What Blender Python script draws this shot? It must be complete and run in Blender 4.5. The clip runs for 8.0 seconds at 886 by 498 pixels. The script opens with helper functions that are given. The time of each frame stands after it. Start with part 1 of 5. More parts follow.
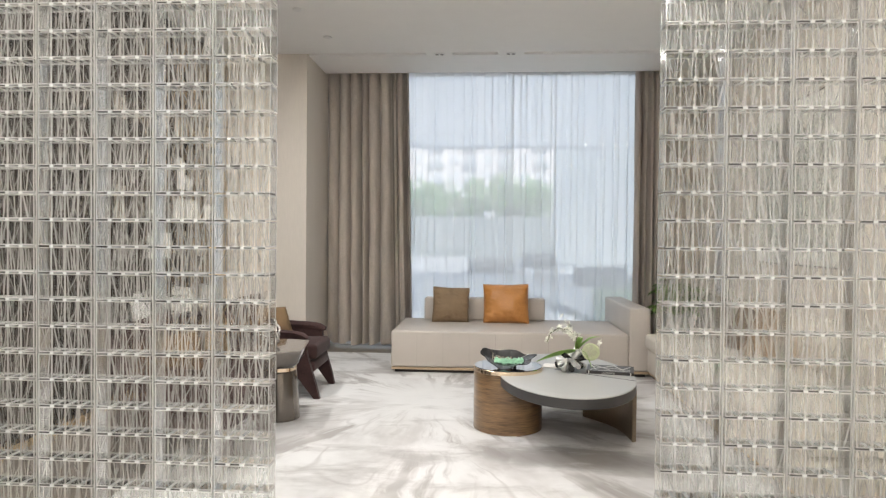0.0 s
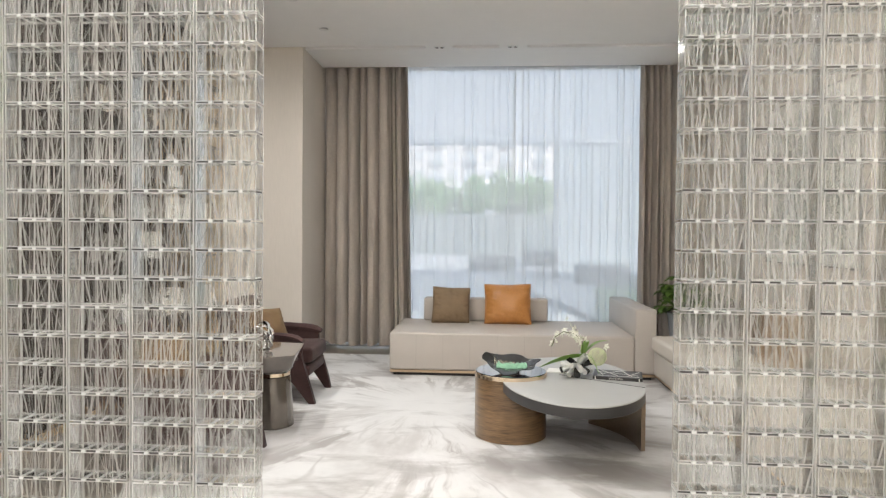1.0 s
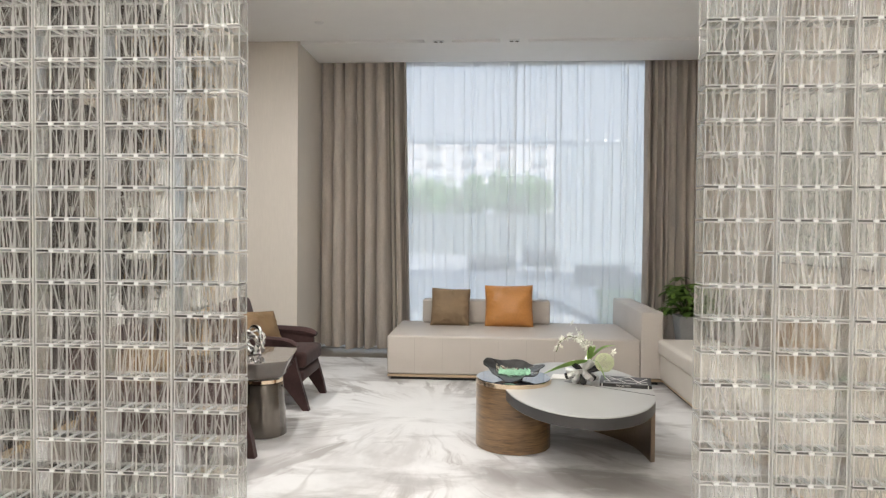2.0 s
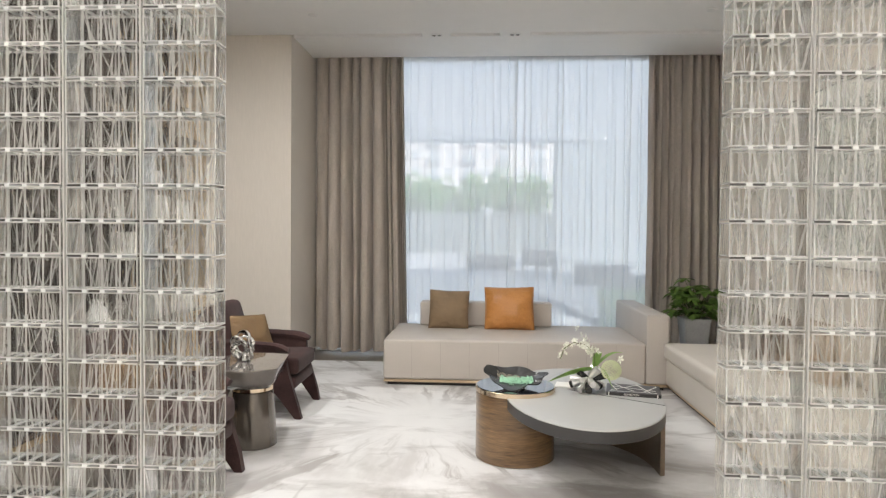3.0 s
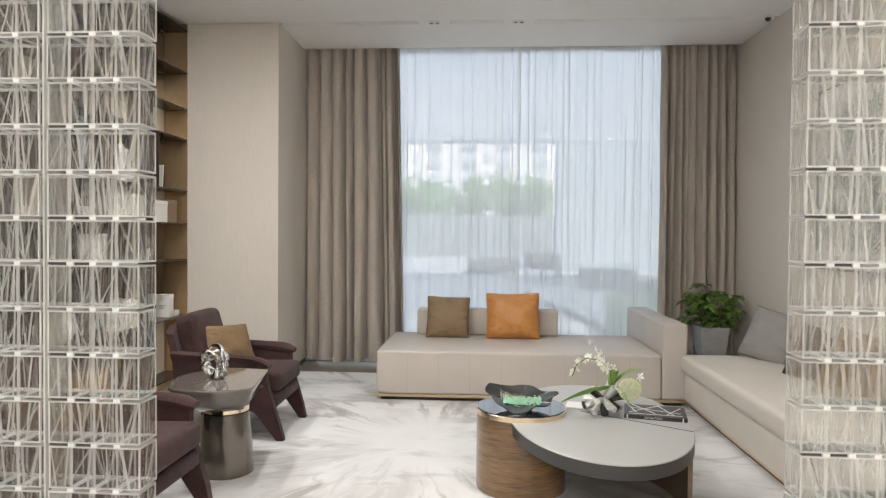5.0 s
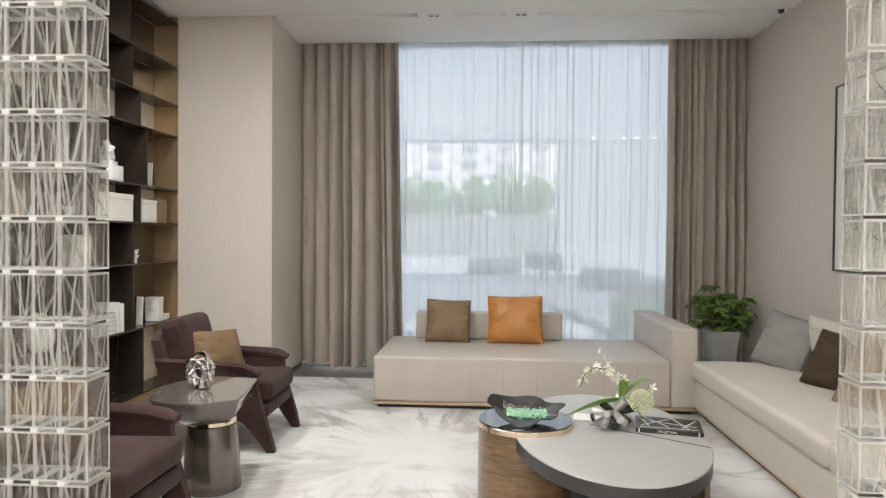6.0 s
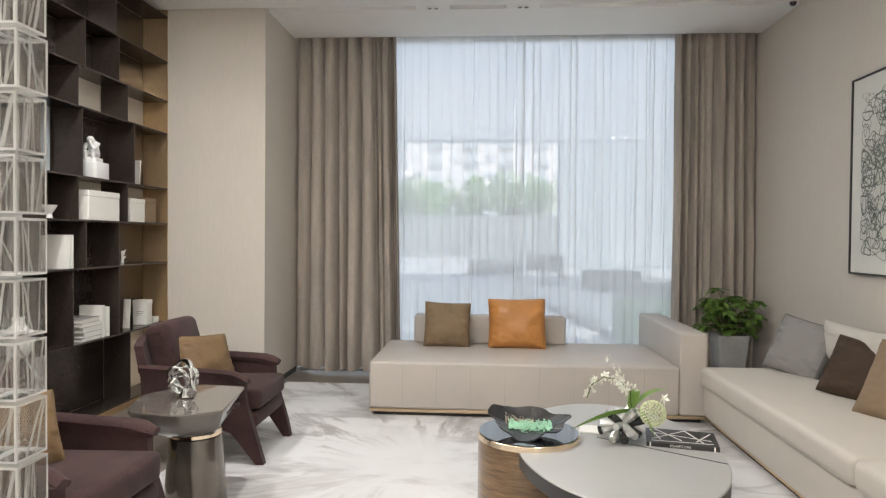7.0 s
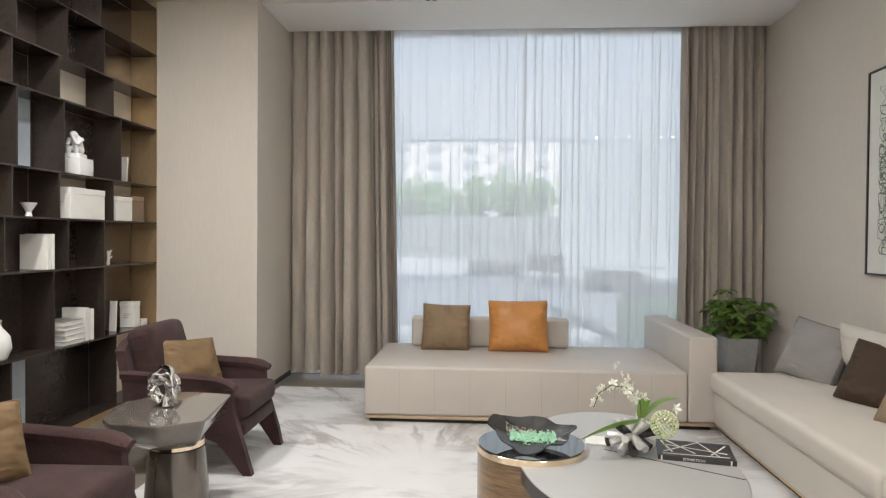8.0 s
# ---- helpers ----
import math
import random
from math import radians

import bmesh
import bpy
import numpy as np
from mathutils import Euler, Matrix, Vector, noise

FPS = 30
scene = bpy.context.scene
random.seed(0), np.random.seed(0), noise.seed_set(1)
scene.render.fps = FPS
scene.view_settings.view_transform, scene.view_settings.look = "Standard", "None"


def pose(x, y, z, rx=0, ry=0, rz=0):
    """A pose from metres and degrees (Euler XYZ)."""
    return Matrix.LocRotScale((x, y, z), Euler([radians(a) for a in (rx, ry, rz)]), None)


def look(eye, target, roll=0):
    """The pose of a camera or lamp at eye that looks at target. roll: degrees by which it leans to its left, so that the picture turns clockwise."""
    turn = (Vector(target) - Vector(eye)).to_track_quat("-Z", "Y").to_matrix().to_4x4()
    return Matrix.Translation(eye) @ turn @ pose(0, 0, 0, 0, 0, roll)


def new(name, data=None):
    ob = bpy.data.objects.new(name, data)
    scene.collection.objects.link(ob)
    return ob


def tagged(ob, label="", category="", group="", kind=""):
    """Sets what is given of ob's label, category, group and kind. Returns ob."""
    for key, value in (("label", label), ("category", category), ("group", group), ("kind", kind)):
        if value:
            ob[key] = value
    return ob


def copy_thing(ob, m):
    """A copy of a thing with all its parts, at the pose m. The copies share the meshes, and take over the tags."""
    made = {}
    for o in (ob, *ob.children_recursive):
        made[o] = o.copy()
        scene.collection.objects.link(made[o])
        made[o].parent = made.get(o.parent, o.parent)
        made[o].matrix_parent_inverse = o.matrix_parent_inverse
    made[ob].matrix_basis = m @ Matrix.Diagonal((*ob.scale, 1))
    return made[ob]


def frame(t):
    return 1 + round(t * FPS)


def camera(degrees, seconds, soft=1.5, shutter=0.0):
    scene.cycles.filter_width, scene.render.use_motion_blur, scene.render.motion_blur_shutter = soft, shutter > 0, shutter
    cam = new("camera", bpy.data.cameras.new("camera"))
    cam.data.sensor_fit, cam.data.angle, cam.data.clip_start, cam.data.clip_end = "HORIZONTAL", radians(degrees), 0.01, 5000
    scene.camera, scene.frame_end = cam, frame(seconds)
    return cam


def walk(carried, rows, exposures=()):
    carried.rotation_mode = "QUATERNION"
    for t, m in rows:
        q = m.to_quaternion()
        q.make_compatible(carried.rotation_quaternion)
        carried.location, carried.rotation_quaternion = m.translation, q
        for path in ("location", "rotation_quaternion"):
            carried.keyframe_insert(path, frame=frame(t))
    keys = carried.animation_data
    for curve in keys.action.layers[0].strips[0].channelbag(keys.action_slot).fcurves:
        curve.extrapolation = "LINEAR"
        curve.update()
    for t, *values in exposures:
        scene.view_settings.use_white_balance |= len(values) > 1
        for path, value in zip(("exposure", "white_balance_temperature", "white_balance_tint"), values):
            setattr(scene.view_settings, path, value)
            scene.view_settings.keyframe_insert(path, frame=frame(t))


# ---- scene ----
cam = camera(68.0, 8.0, soft=1.25)
PATH = [
    (0, (-0.012, -0.208, 1.272), (-0.144, 1.787, 1.239), 0.5),
    (0.5, (-0.014, -0.112, 1.275), (-0.148, 1.883, 1.239), 0.45),
    (1, (-0.024, -0.017, 1.288), (-0.156, 1.978, 1.246), 0.5),
    (1.5, (-0.032, 0.078, 1.288), (-0.163, 2.073, 1.246), 0.5),
    (3, (-0.052, 0.377, 1.303), (-0.176, 2.373, 1.256), 0.5),
    (3.5, (-0.054, 0.489, 1.304), (-0.177, 2.484, 1.258), 0.5),
    (4, (-0.052, 0.599, 1.298), (-0.176, 2.595, 1.257), 0.55),
    (4.5, (-0.052, 0.706, 1.294), (-0.178, 2.701, 1.256), 0.5),
    (6, (-0.058, 1.026, 1.303), (-0.189, 3.021, 1.265), 0.45),
    (6.5, (-0.062, 1.126, 1.301), (-0.192, 3.122, 1.266), 0.5),
    (7, (-0.06, 1.224, 1.302), (-0.192, 3.22, 1.266), 0.5),
    (7.5, (-0.057, 1.32, 1.291), (-0.191, 3.316, 1.256), 0.5),
    (8, (-0.056, 1.415, 1.293), (-0.19, 3.41, 1.259), 0.5),
]
EXPOSURE = 1.02
walk(cam, [(t, look(eye, target, roll)) for t, eye, target, roll in PATH], [(0, EXPOSURE), (8, EXPOSURE)])

# ---- plan, in metres ----
LEFT, RIGHT, BACK, CEIL = -3.0, 2.42, -2.6, 3.19
PIER_X, PIER_Y, WIN_Y = -1.91, 6.606, 7.74
SHELF_X = -2.745

# ---- world, sun and lamps ----
world = bpy.data.worlds.new("sky")
scene.world = world
world.use_nodes = True
sky = world.node_tree.nodes.new("ShaderNodeTexSky")
sky.sky_type, sky.sun_disc = "NISHITA", False
sky.sun_elevation, sky.sun_rotation = radians(49), radians(148)
world.node_tree.links.new(sky.outputs[0], world.node_tree.nodes["Background"].inputs[0])
world.node_tree.nodes["Background"].inputs[1].default_value = 0.15
sun = new("sun", bpy.data.lights.new("sun", "SUN"))
sun.data.energy, sun.data.angle, sun.data.color = 3.5, radians(2), (1.0, 0.97, 0.92)
sun.matrix_world = look((10, 4, 22), (0, 20, 0))

# fill lamps added at the ceiling, out of view: x, y, watts
FILL_LAMPS = [(-1.3, 4.2, 16), (1.2, 4.2, 5), (-1.0, 3.1, 3), (0.9, 3.1, 3), (-1.0, 1.2, 8), (0.9, 1.2, 8), (-1.5, -2.0, 34), (0.9, -2.0, 34), (-1.5, -0.5, 36), (1.3, -0.5, 34), (-2.15, 4.3, 17), (-2.2, 3.3, 11)]
for lx, ly, watts in FILL_LAMPS:
    lamp = new("fill_lamp", bpy.data.lights.new("fill_lamp", "AREA"))
    lamp.data.shape, lamp.data.size, lamp.data.energy, lamp.data.color = "DISK", 0.13, watts, (1.0, 0.99, 0.974)
    lamp.matrix_world = pose(lx, ly, CEIL - 0.012)
for lx in (-0.52, 0.22):
    lamp = new("spot_lamp", bpy.data.lights.new("spot_lamp", "SPOT"))
    lamp.data.energy, lamp.data.spot_size, lamp.data.spot_blend, lamp.data.shadow_soft_size = 17, radians(95), 0.9, 0.06
    lamp.data.color = (1.0, 0.99, 0.974)
    lamp.matrix_world = look((lx, 6.64, CEIL - 0.02), (lx * 0.5 + 0.35, 4.3, 0))


# ---- materials ----
def mat(name, base, rough=0.6, metal=0.0, vary=0.12, scale=6.0, fine=120.0, bump=0.15, spec=0.5, sheen=0.0, coat=0.0, stretch=(1, 1, 1), depth=0.002):
    """A surface with broad stains and fine grain, in object metres."""
    m = bpy.data.materials.new(name)
    m.use_nodes = True
    n, l = m.node_tree.nodes, m.node_tree.links
    b = n["Principled BSDF"]
    b.inputs["Roughness"].default_value, b.inputs["Metallic"].default_value = rough, metal
    b.inputs["Specular IOR Level"].default_value = spec
    b.inputs["Sheen Weight"].default_value, b.inputs["Coat Weight"].default_value = sheen, coat
    tc, mp = n.new("ShaderNodeTexCoord"), n.new("ShaderNodeMapping")
    mp.inputs["Scale"].default_value = stretch
    l.new(tc.outputs["Object"], mp.inputs["Vector"])
    big, small = n.new("ShaderNodeTexNoise"), n.new("ShaderNodeTexNoise")
    big.inputs["Scale"].default_value, big.inputs["Detail"].default_value = scale, 4
    small.inputs["Scale"].default_value, small.inputs["Detail"].default_value = fine, 3
    add = n.new("ShaderNodeMath")
    add.operation = "ADD"
    for k, s in ((0, big), (1, small)):
        l.new(mp.outputs[0], s.inputs["Vector"])
        l.new(s.outputs["Fac"], add.inputs[k])
    ramp = n.new("ShaderNodeMapRange")
    ramp.inputs["From Min"].default_value, ramp.inputs["From Max"].default_value = 0.6, 1.4
    ramp.inputs["To Min"].default_value, ramp.inputs["To Max"].default_value = 1 - vary, 1 + vary
    l.new(add.outputs[0], ramp.inputs["Value"])
    mul = n.new("ShaderNodeVectorMath")
    mul.operation = "SCALE"
    mul.inputs[0].default_value = base
    l.new(ramp.outputs[0], mul.inputs["Scale"])
    l.new(mul.outputs[0], b.inputs["Base Color"])
    if bump:
        bp = n.new("ShaderNodeBump")
        bp.inputs["Strength"].default_value, bp.inputs["Distance"].default_value = bump, depth
        l.new(small.outputs["Fac"], bp.inputs["Height"])
        l.new(bp.outputs[0], b.inputs["Normal"])
    return m


def clear(name, tint, haze, gloss=1.0, rough=0.03, white=(0.85, 0.87, 0.86), through_light=0.5):
    """Thin clear sheet: lets light straight through, with a mirror gloss at its rims and a little milky haze."""
    m = bpy.data.materials.new(name)
    m.use_nodes = True
    n, l = m.node_tree.nodes, m.node_tree.links
    n.remove(n["Principled BSDF"])
    tr, gl, di, tl = (n.new("ShaderNodeBsdf" + k) for k in ("Transparent", "Glossy", "Diffuse", "Translucent"))
    tr.inputs[0].default_value = (*tint, 1)
    gl.inputs["Roughness"].default_value = rough
    di.inputs[0].default_value = tl.inputs[0].default_value = (*white, 1)
    half, hz, top, fr, fm = n.new("ShaderNodeMixShader"), n.new("ShaderNodeMixShader"), n.new("ShaderNodeMixShader"), n.new("ShaderNodeFresnel"), n.new("ShaderNodeMath")
    half.inputs[0].default_value, hz.inputs[0].default_value = through_light, haze
    fr.inputs[0].default_value = 1.45
    fm.operation, fm.use_clamp = "MULTIPLY", True
    fm.inputs[1].default_value = gloss
    l.new(di.outputs[0], half.inputs[1]), l.new(tl.outputs[0], half.inputs[2])
    l.new(tr.outputs[0], hz.inputs[1]), l.new(half.outputs[0], hz.inputs[2])
    l.new(fr.outputs[0], fm.inputs[0]), l.new(fm.outputs[0], top.inputs[0])
    l.new(hz.outputs[0], top.inputs[1]), l.new(gl.outputs[0], top.inputs[2])
    l.new(top.outputs[0], n["Material Output"].inputs[0])
    return m


def cast_block(name):
    """Clear cast block: wavy refraction streaked along its height, some straight sight, a trace of haze."""
    m = clear(name, (0.97, 0.975, 0.965), 0.016, gloss=0.6, rough=0.08, white=(0.86, 0.85, 0.82))
    n, l = m.node_tree.nodes, m.node_tree.links
    old = [k for k in n if k.type == "BSDF_TRANSPARENT"][0]
    target = old.outputs[0].links[0].to_socket
    bend, mix, tc, mp, noi, bp = n.new("ShaderNodeBsdfRefraction"), n.new("ShaderNodeMixShader"), n.new("ShaderNodeTexCoord"), n.new("ShaderNodeMapping"), n.new("ShaderNodeTexNoise"), n.new("ShaderNodeBump")
    bend.inputs["IOR"].default_value, bend.inputs["Roughness"].default_value = 1.18, 0.04
    bend.inputs[0].default_value = (0.98, 0.985, 0.975, 1)
    mp.inputs["Scale"].default_value = (38, 38, 11)
    noi.inputs["Scale"].default_value, noi.inputs["Detail"].default_value = 1.0, 1.5
    bp.inputs["Strength"].default_value, bp.inputs["Distance"].default_value = 0.9, 0.012
    l.new(tc.outputs["Object"], mp.inputs["Vector"]), l.new(mp.outputs[0], noi.inputs["Vector"])
    l.new(noi.outputs["Fac"], bp.inputs["Height"]), l.new(bp.outputs[0], bend.inputs["Normal"])
    mix.inputs[0].default_value = 0.30
    l.new(old.outputs[0], mix.inputs[1]), l.new(bend.outputs[0], mix.inputs[2])
    l.new(mix.outputs[0], target)
    return m


def marble(name, centre=(-0.42, 4.93)):
    """Ivory carpet with smoky grey veins that fan out from one point, over broad soft clouds, with table shade painted
    in.
    """
    m = mat(name, (0.66, 0.65, 0.635), 0.9, vary=0.05, scale=3, fine=260, bump=0.3, spec=0.1)
    n, l = m.node_tree.nodes, m.node_tree.links
    b = n["Principled BSDF"]
    col = b.inputs["Base Color"].links[0].from_socket

    def vmath(op, *args):
        k = n.new("ShaderNodeVectorMath")
        k.operation = op
        for i, a in enumerate(args):
            if isinstance(a, tuple):
                k.inputs[i].default_value = a
            elif isinstance(a, float):
                k.inputs["Scale"].default_value = a
            else:
                l.new(a, k.inputs[i])
        return k

    def cloud(vec, scale, detail, rough=0.6):
        k = n.new("ShaderNodeTexNoise")
        k.inputs["Scale"].default_value, k.inputs["Detail"].default_value, k.inputs["Roughness"].default_value = scale, detail, rough
        l.new(vec, k.inputs["Vector"])
        return k

    def ramp(value, lo, hi, top=1.0, bottom=0.0):
        k = n.new("ShaderNodeMapRange")
        k.interpolation_type = "SMOOTHSTEP"
        for name, v in (("From Min", lo), ("From Max", hi), ("To Min", bottom), ("To Max", top)):
            k.inputs[name].default_value = v
        l.new(value, k.inputs["Value"])
        return k.outputs[0]

    def math2(op, a, other):
        k = n.new("ShaderNodeMath")
        k.operation = op
        l.new(a, k.inputs[0])
        if isinstance(other, float):
            k.inputs[1].default_value = other
        else:
            l.new(other, k.inputs[1])
        return k.outputs[0]

    tc = n.new("ShaderNodeTexCoord")
    flat = vmath("SUBTRACT", tc.outputs["Object"], (centre[0], centre[1], 0.0)).outputs[0]
    wob = vmath("SUBTRACT", cloud(flat, 0.9, 3).outputs["Color"], (0.5, 0.5, 0.5)).outputs[0]
    bent = vmath("ADD", flat, vmath("SCALE", wob, 0.34).outputs[0]).outputs[0]
    away, spoke = vmath("LENGTH", bent).outputs["Value"], vmath("NORMALIZE", bent).outputs[0]

    def fan(turns, along, shift):
        rise = n.new("ShaderNodeCombineXYZ")
        l.new(math2("MULTIPLY", away, along), rise.inputs[2])
        rise.inputs[0].default_value = shift
        return vmath("ADD", vmath("SCALE", spoke, turns).outputs[0], rise.outputs[0]).outputs[0]

    far = ramp(away, 0.25, 0.95)
    layers = []
    layers.append((math2("MULTIPLY", ramp(cloud(fan(1.9, 1.0, 3.0), 1.0, 5).outputs["Fac"], 0.44, 0.64, 0.7), far), (0.42, 0.40, 0.385)))
    streak = ramp(cloud(fan(6.5, 0.8, 11.0), 1.0, 5, 0.62).outputs["Fac"], 0.49, 0.61, 0.85)
    layers.append((math2("MULTIPLY", math2("MULTIPLY", streak, far), ramp(cloud(flat, 1.1, 3).outputs["Fac"], 0.34, 0.54)), (0.33, 0.305, 0.285)))
    hair = math2("ABSOLUTE", math2("SUBTRACT", cloud(fan(3.4, 0.7, 23.0), 1.0, 2, 0.5).outputs["Fac"], 0.5), 0.0)
    hair = math2("MULTIPLY", ramp(hair, 0.0, 0.02, 0.0, 0.35), ramp(cloud(vmath("ADD", flat, (7.0, 3.0, 0.0)).outputs[0], 1.3, 2).outputs["Fac"], 0.46, 0.58))
    layers.append((math2("MULTIPLY", hair, far), (0.30, 0.275, 0.26)))
    blot = vmath("MULTIPLY", vmath("ADD", bent, (2.3, 9.1, 0.0)).outputs[0], (1.0, 2.1, 1.0)).outputs[0]
    layers.append((ramp(cloud(blot, 1.25, 6, 0.62).outputs["Fac"], 0.50, 0.68, 0.75), (0.37, 0.35, 0.335)))
    # brown-grey veins, darkened in an ellipse that paints in the table's shadow
    table_shade = vmath("LENGTH", vmath("MULTIPLY", vmath("SUBTRACT", tc.outputs["Object"], (0.54, 3.66, 0.0)).outputs[0], (1.3, 2.2, 1.0)).outputs[0]).outputs["Value"]
    shade_veins = vmath("MULTIPLY", vmath("ADD", bent, (5.1, 1.7, 0.0)).outputs[0], (1.1, 2.6, 1.0)).outputs[0]
    layers.append((math2("MULTIPLY", ramp(table_shade, 0.25, 0.95, 0.0, 1.0), ramp(cloud(shade_veins, 1.5, 6, 0.62).outputs["Fac"], 0.33, 0.54, 0.85)), (0.27, 0.25, 0.235)))
    for fac, shade in layers:
        mix = n.new("ShaderNodeMix")
        mix.data_type = "RGBA"
        l.new(fac, mix.inputs[0]), l.new(col, mix.inputs[6])
        mix.inputs[7].default_value = (*shade, 1)
        col = mix.outputs[2]
    l.new(col, b.inputs["Base Color"])
    return m


WALL = mat("wall_fabric", (0.64, 0.585, 0.52), 0.85, vary=0.05, scale=1.5, fine=90, bump=0.25, spec=0.2, stretch=(1, 1, 0.12))
CEILING = mat("ceiling_paint", (0.90, 0.885, 0.86), 0.9, vary=0.015, fine=60, bump=0.03, spec=0.2)
WHITE = mat("white_paint", (0.82, 0.81, 0.79), 0.6, vary=0.03, bump=0.05)
RUG = marble("marble_carpet")
WOODFLOOR = mat("grey_wood_floor", (0.17, 0.145, 0.12), 0.4, vary=0.25, scale=3, fine=40, bump=0.1, stretch=(0.25, 3, 1))
# near-black colour that carries the shade of narrow gaps and recesses
GAPSHADE = mat("gap_shade", (0.02, 0.018, 0.016), 0.6)
DRAPE = mat("linen_drape", (0.67, 0.59, 0.51), 0.9, vary=0.17, scale=14, fine=190, bump=0.6, spec=0.1, sheen=0.2, stretch=(1, 1, 0.16))
SHEER = clear("sheer_voile", (0.98, 0.98, 0.97), 0.70, gloss=0.0, white=(0.87, 0.885, 0.89), through_light=0.5)
PANE = clear("window_glass", (0.95, 0.97, 0.97), 0.0, gloss=0.35)
BLOCK = cast_block("cast_acrylic")
FROST = clear("frosted_edge", (0.95, 0.96, 0.96), 0.46, gloss=0.9, rough=0.15, white=(0.83, 0.82, 0.785))
RIB = clear("etched_rib", (0.955, 0.965, 0.965), 0.33, gloss=1.0, rough=0.12, white=(0.83, 0.82, 0.785))
CLIP = mat("white_clip", (0.47, 0.475, 0.47), 0.3, vary=0.03)
BRONZE = mat("dark_bronze", (0.060, 0.046, 0.038), 0.25, 0.45, vary=0.3, scale=2, fine=50, bump=0.05)
BRASS = mat("brushed_brass", (0.68, 0.49, 0.28), 0.30, 0.75, vary=0.15, scale=3, fine=90, bump=0.08, stretch=(1, 1, 0.2))
GOLD = mat("polished_gold", (0.86, 0.70, 0.52), 0.14, 1.0, vary=0.05, bump=0.0)
LEATHERSEAM = mat("taupe_seam", (0.30, 0.26, 0.225), 0.6)
LEATHER = mat("taupe_leather", (0.47, 0.425, 0.38), 0.46, vary=0.06, scale=4, fine=260, bump=0.18, spec=0.4)
IVORY = mat("ivory_fabric", (0.58, 0.535, 0.475), 0.75, vary=0.05, scale=4, fine=240, bump=0.25, spec=0.25)
PALEWOOD = mat("pale_gold_plinth", (0.55, 0.42, 0.28), 0.35, 0.4, vary=0.12, fine=60, stretch=(0.2, 1, 1))
ORANGE = mat("orange_leather", (0.47, 0.205, 0.055), 0.38, vary=0.12, scale=5, fine=60, bump=0.2, depth=0.002)
OCHRE = mat("ochre_cloth", (0.165, 0.10, 0.045), 0.75, vary=0.2, scale=8, fine=260, bump=0.4)
OLIVE = mat("bronze_cloth", (0.215, 0.145, 0.08), 0.7, vary=0.2, scale=8, fine=260, bump=0.4)
COCOA = mat("cocoa_cloth", (0.05, 0.027, 0.012), 0.75, vary=0.15, fine=240, bump=0.3)
TAN = mat("tan_cloth", (0.245, 0.17, 0.105), 0.75, vary=0.12, fine=240, bump=0.3)
GREYCLOTH = mat("grey_cloth", (0.26, 0.245, 0.235), 0.8, vary=0.12, fine=260, bump=0.4)
STRIPE = mat("dark_stripe", (0.10, 0.09, 0.085), 0.8)
PLUM = mat("plum_velvet", (0.048, 0.025, 0.023), 0.75, vary=0.5, scale=9, fine=160, bump=0.35, spec=0.15, sheen=0.08)
PLUMWOOD = mat("plum_stained_wood", (0.045, 0.026, 0.024), 0.45, vary=0.2, fine=80)
LACQUER = mat("smoky_lacquer", (0.125, 0.108, 0.095), 0.1, 0.0, vary=0.08, scale=3, fine=30, bump=0.0, coat=0.9)
SMOKE = mat("smoked_mirror", (0.155, 0.135, 0.115), 0.07, 0.65, vary=0.12, scale=3, fine=20, bump=0.0, coat=0.5)
TABLE = mat("grey_leather_top", (0.40, 0.395, 0.375), 0.42, vary=0.05, scale=4, fine=200, bump=0.1, spec=0.4)
LEGBRONZE = mat("satin_bronze", (0.26, 0.20, 0.145), 0.3, 0.75, vary=0.15, scale=3, fine=60, bump=0.03)
TABLEEDGE = mat("gunmetal_edge", (0.055, 0.053, 0.052), 0.4, 0.3, vary=0.08)
BLACKGLASS = mat("black_glass", (0.012, 0.012, 0.014), 0.04, 0.0, vary=0.05, bump=0.0, coat=1.0)
PORCELAIN = mat("white_plaster", (0.80, 0.79, 0.77), 0.5, vary=0.04, bump=0.05)
PAPER = mat("paper", (0.78, 0.76, 0.71), 0.7, vary=0.05, bump=0.05)
SILVER = mat("satin_silver", (0.72, 0.71, 0.70), 0.28, 0.7, vary=0.15, scale=20, bump=0.05)
CHROME = mat("silver_glass", (0.86, 0.87, 0.88), 0.06, 1.0, vary=0.04, bump=0.0)
BLACKDISH = mat("black_ceramic", (0.032, 0.031, 0.03), 0.25, vary=0.2, fine=90, bump=0.2)
JADE = mat("green_moss_stone", (0.34, 0.60, 0.42), 0.6, vary=0.3, scale=30, fine=200, bump=0.3)
CRUMB = mat("gold_crumbs", (0.66, 0.56, 0.42), 0.5, vary=0.3, scale=30, fine=200, bump=0.3)
LEAF = mat("plant_leaf", (0.15, 0.26, 0.05), 0.45, vary=0.35, scale=12, fine=90, bump=0.2)
BLADE = mat("orchid_leaf", (0.28, 0.44, 0.11), 0.4, vary=0.2, scale=12, bump=0.1)
STEM = mat("plant_stem", (0.10, 0.12, 0.04), 0.6)
PETAL = mat("white_petal", (0.80, 0.80, 0.70), 0.6, vary=0.06)
POMPON = mat("pale_green_bloom", (0.62, 0.66, 0.42), 0.7, vary=0.2, scale=60, fine=300, bump=0.3)
CONCRETE = mat("concrete_pot", (0.34, 0.335, 0.32), 0.8, vary=0.25, scale=7, fine=120, bump=0.3)
SOIL = mat("soil", (0.03, 0.02, 0.015), 0.9, fine=200, bump=0.5)
BLACK = mat("black_frame", (0.03, 0.027, 0.025), 0.4)
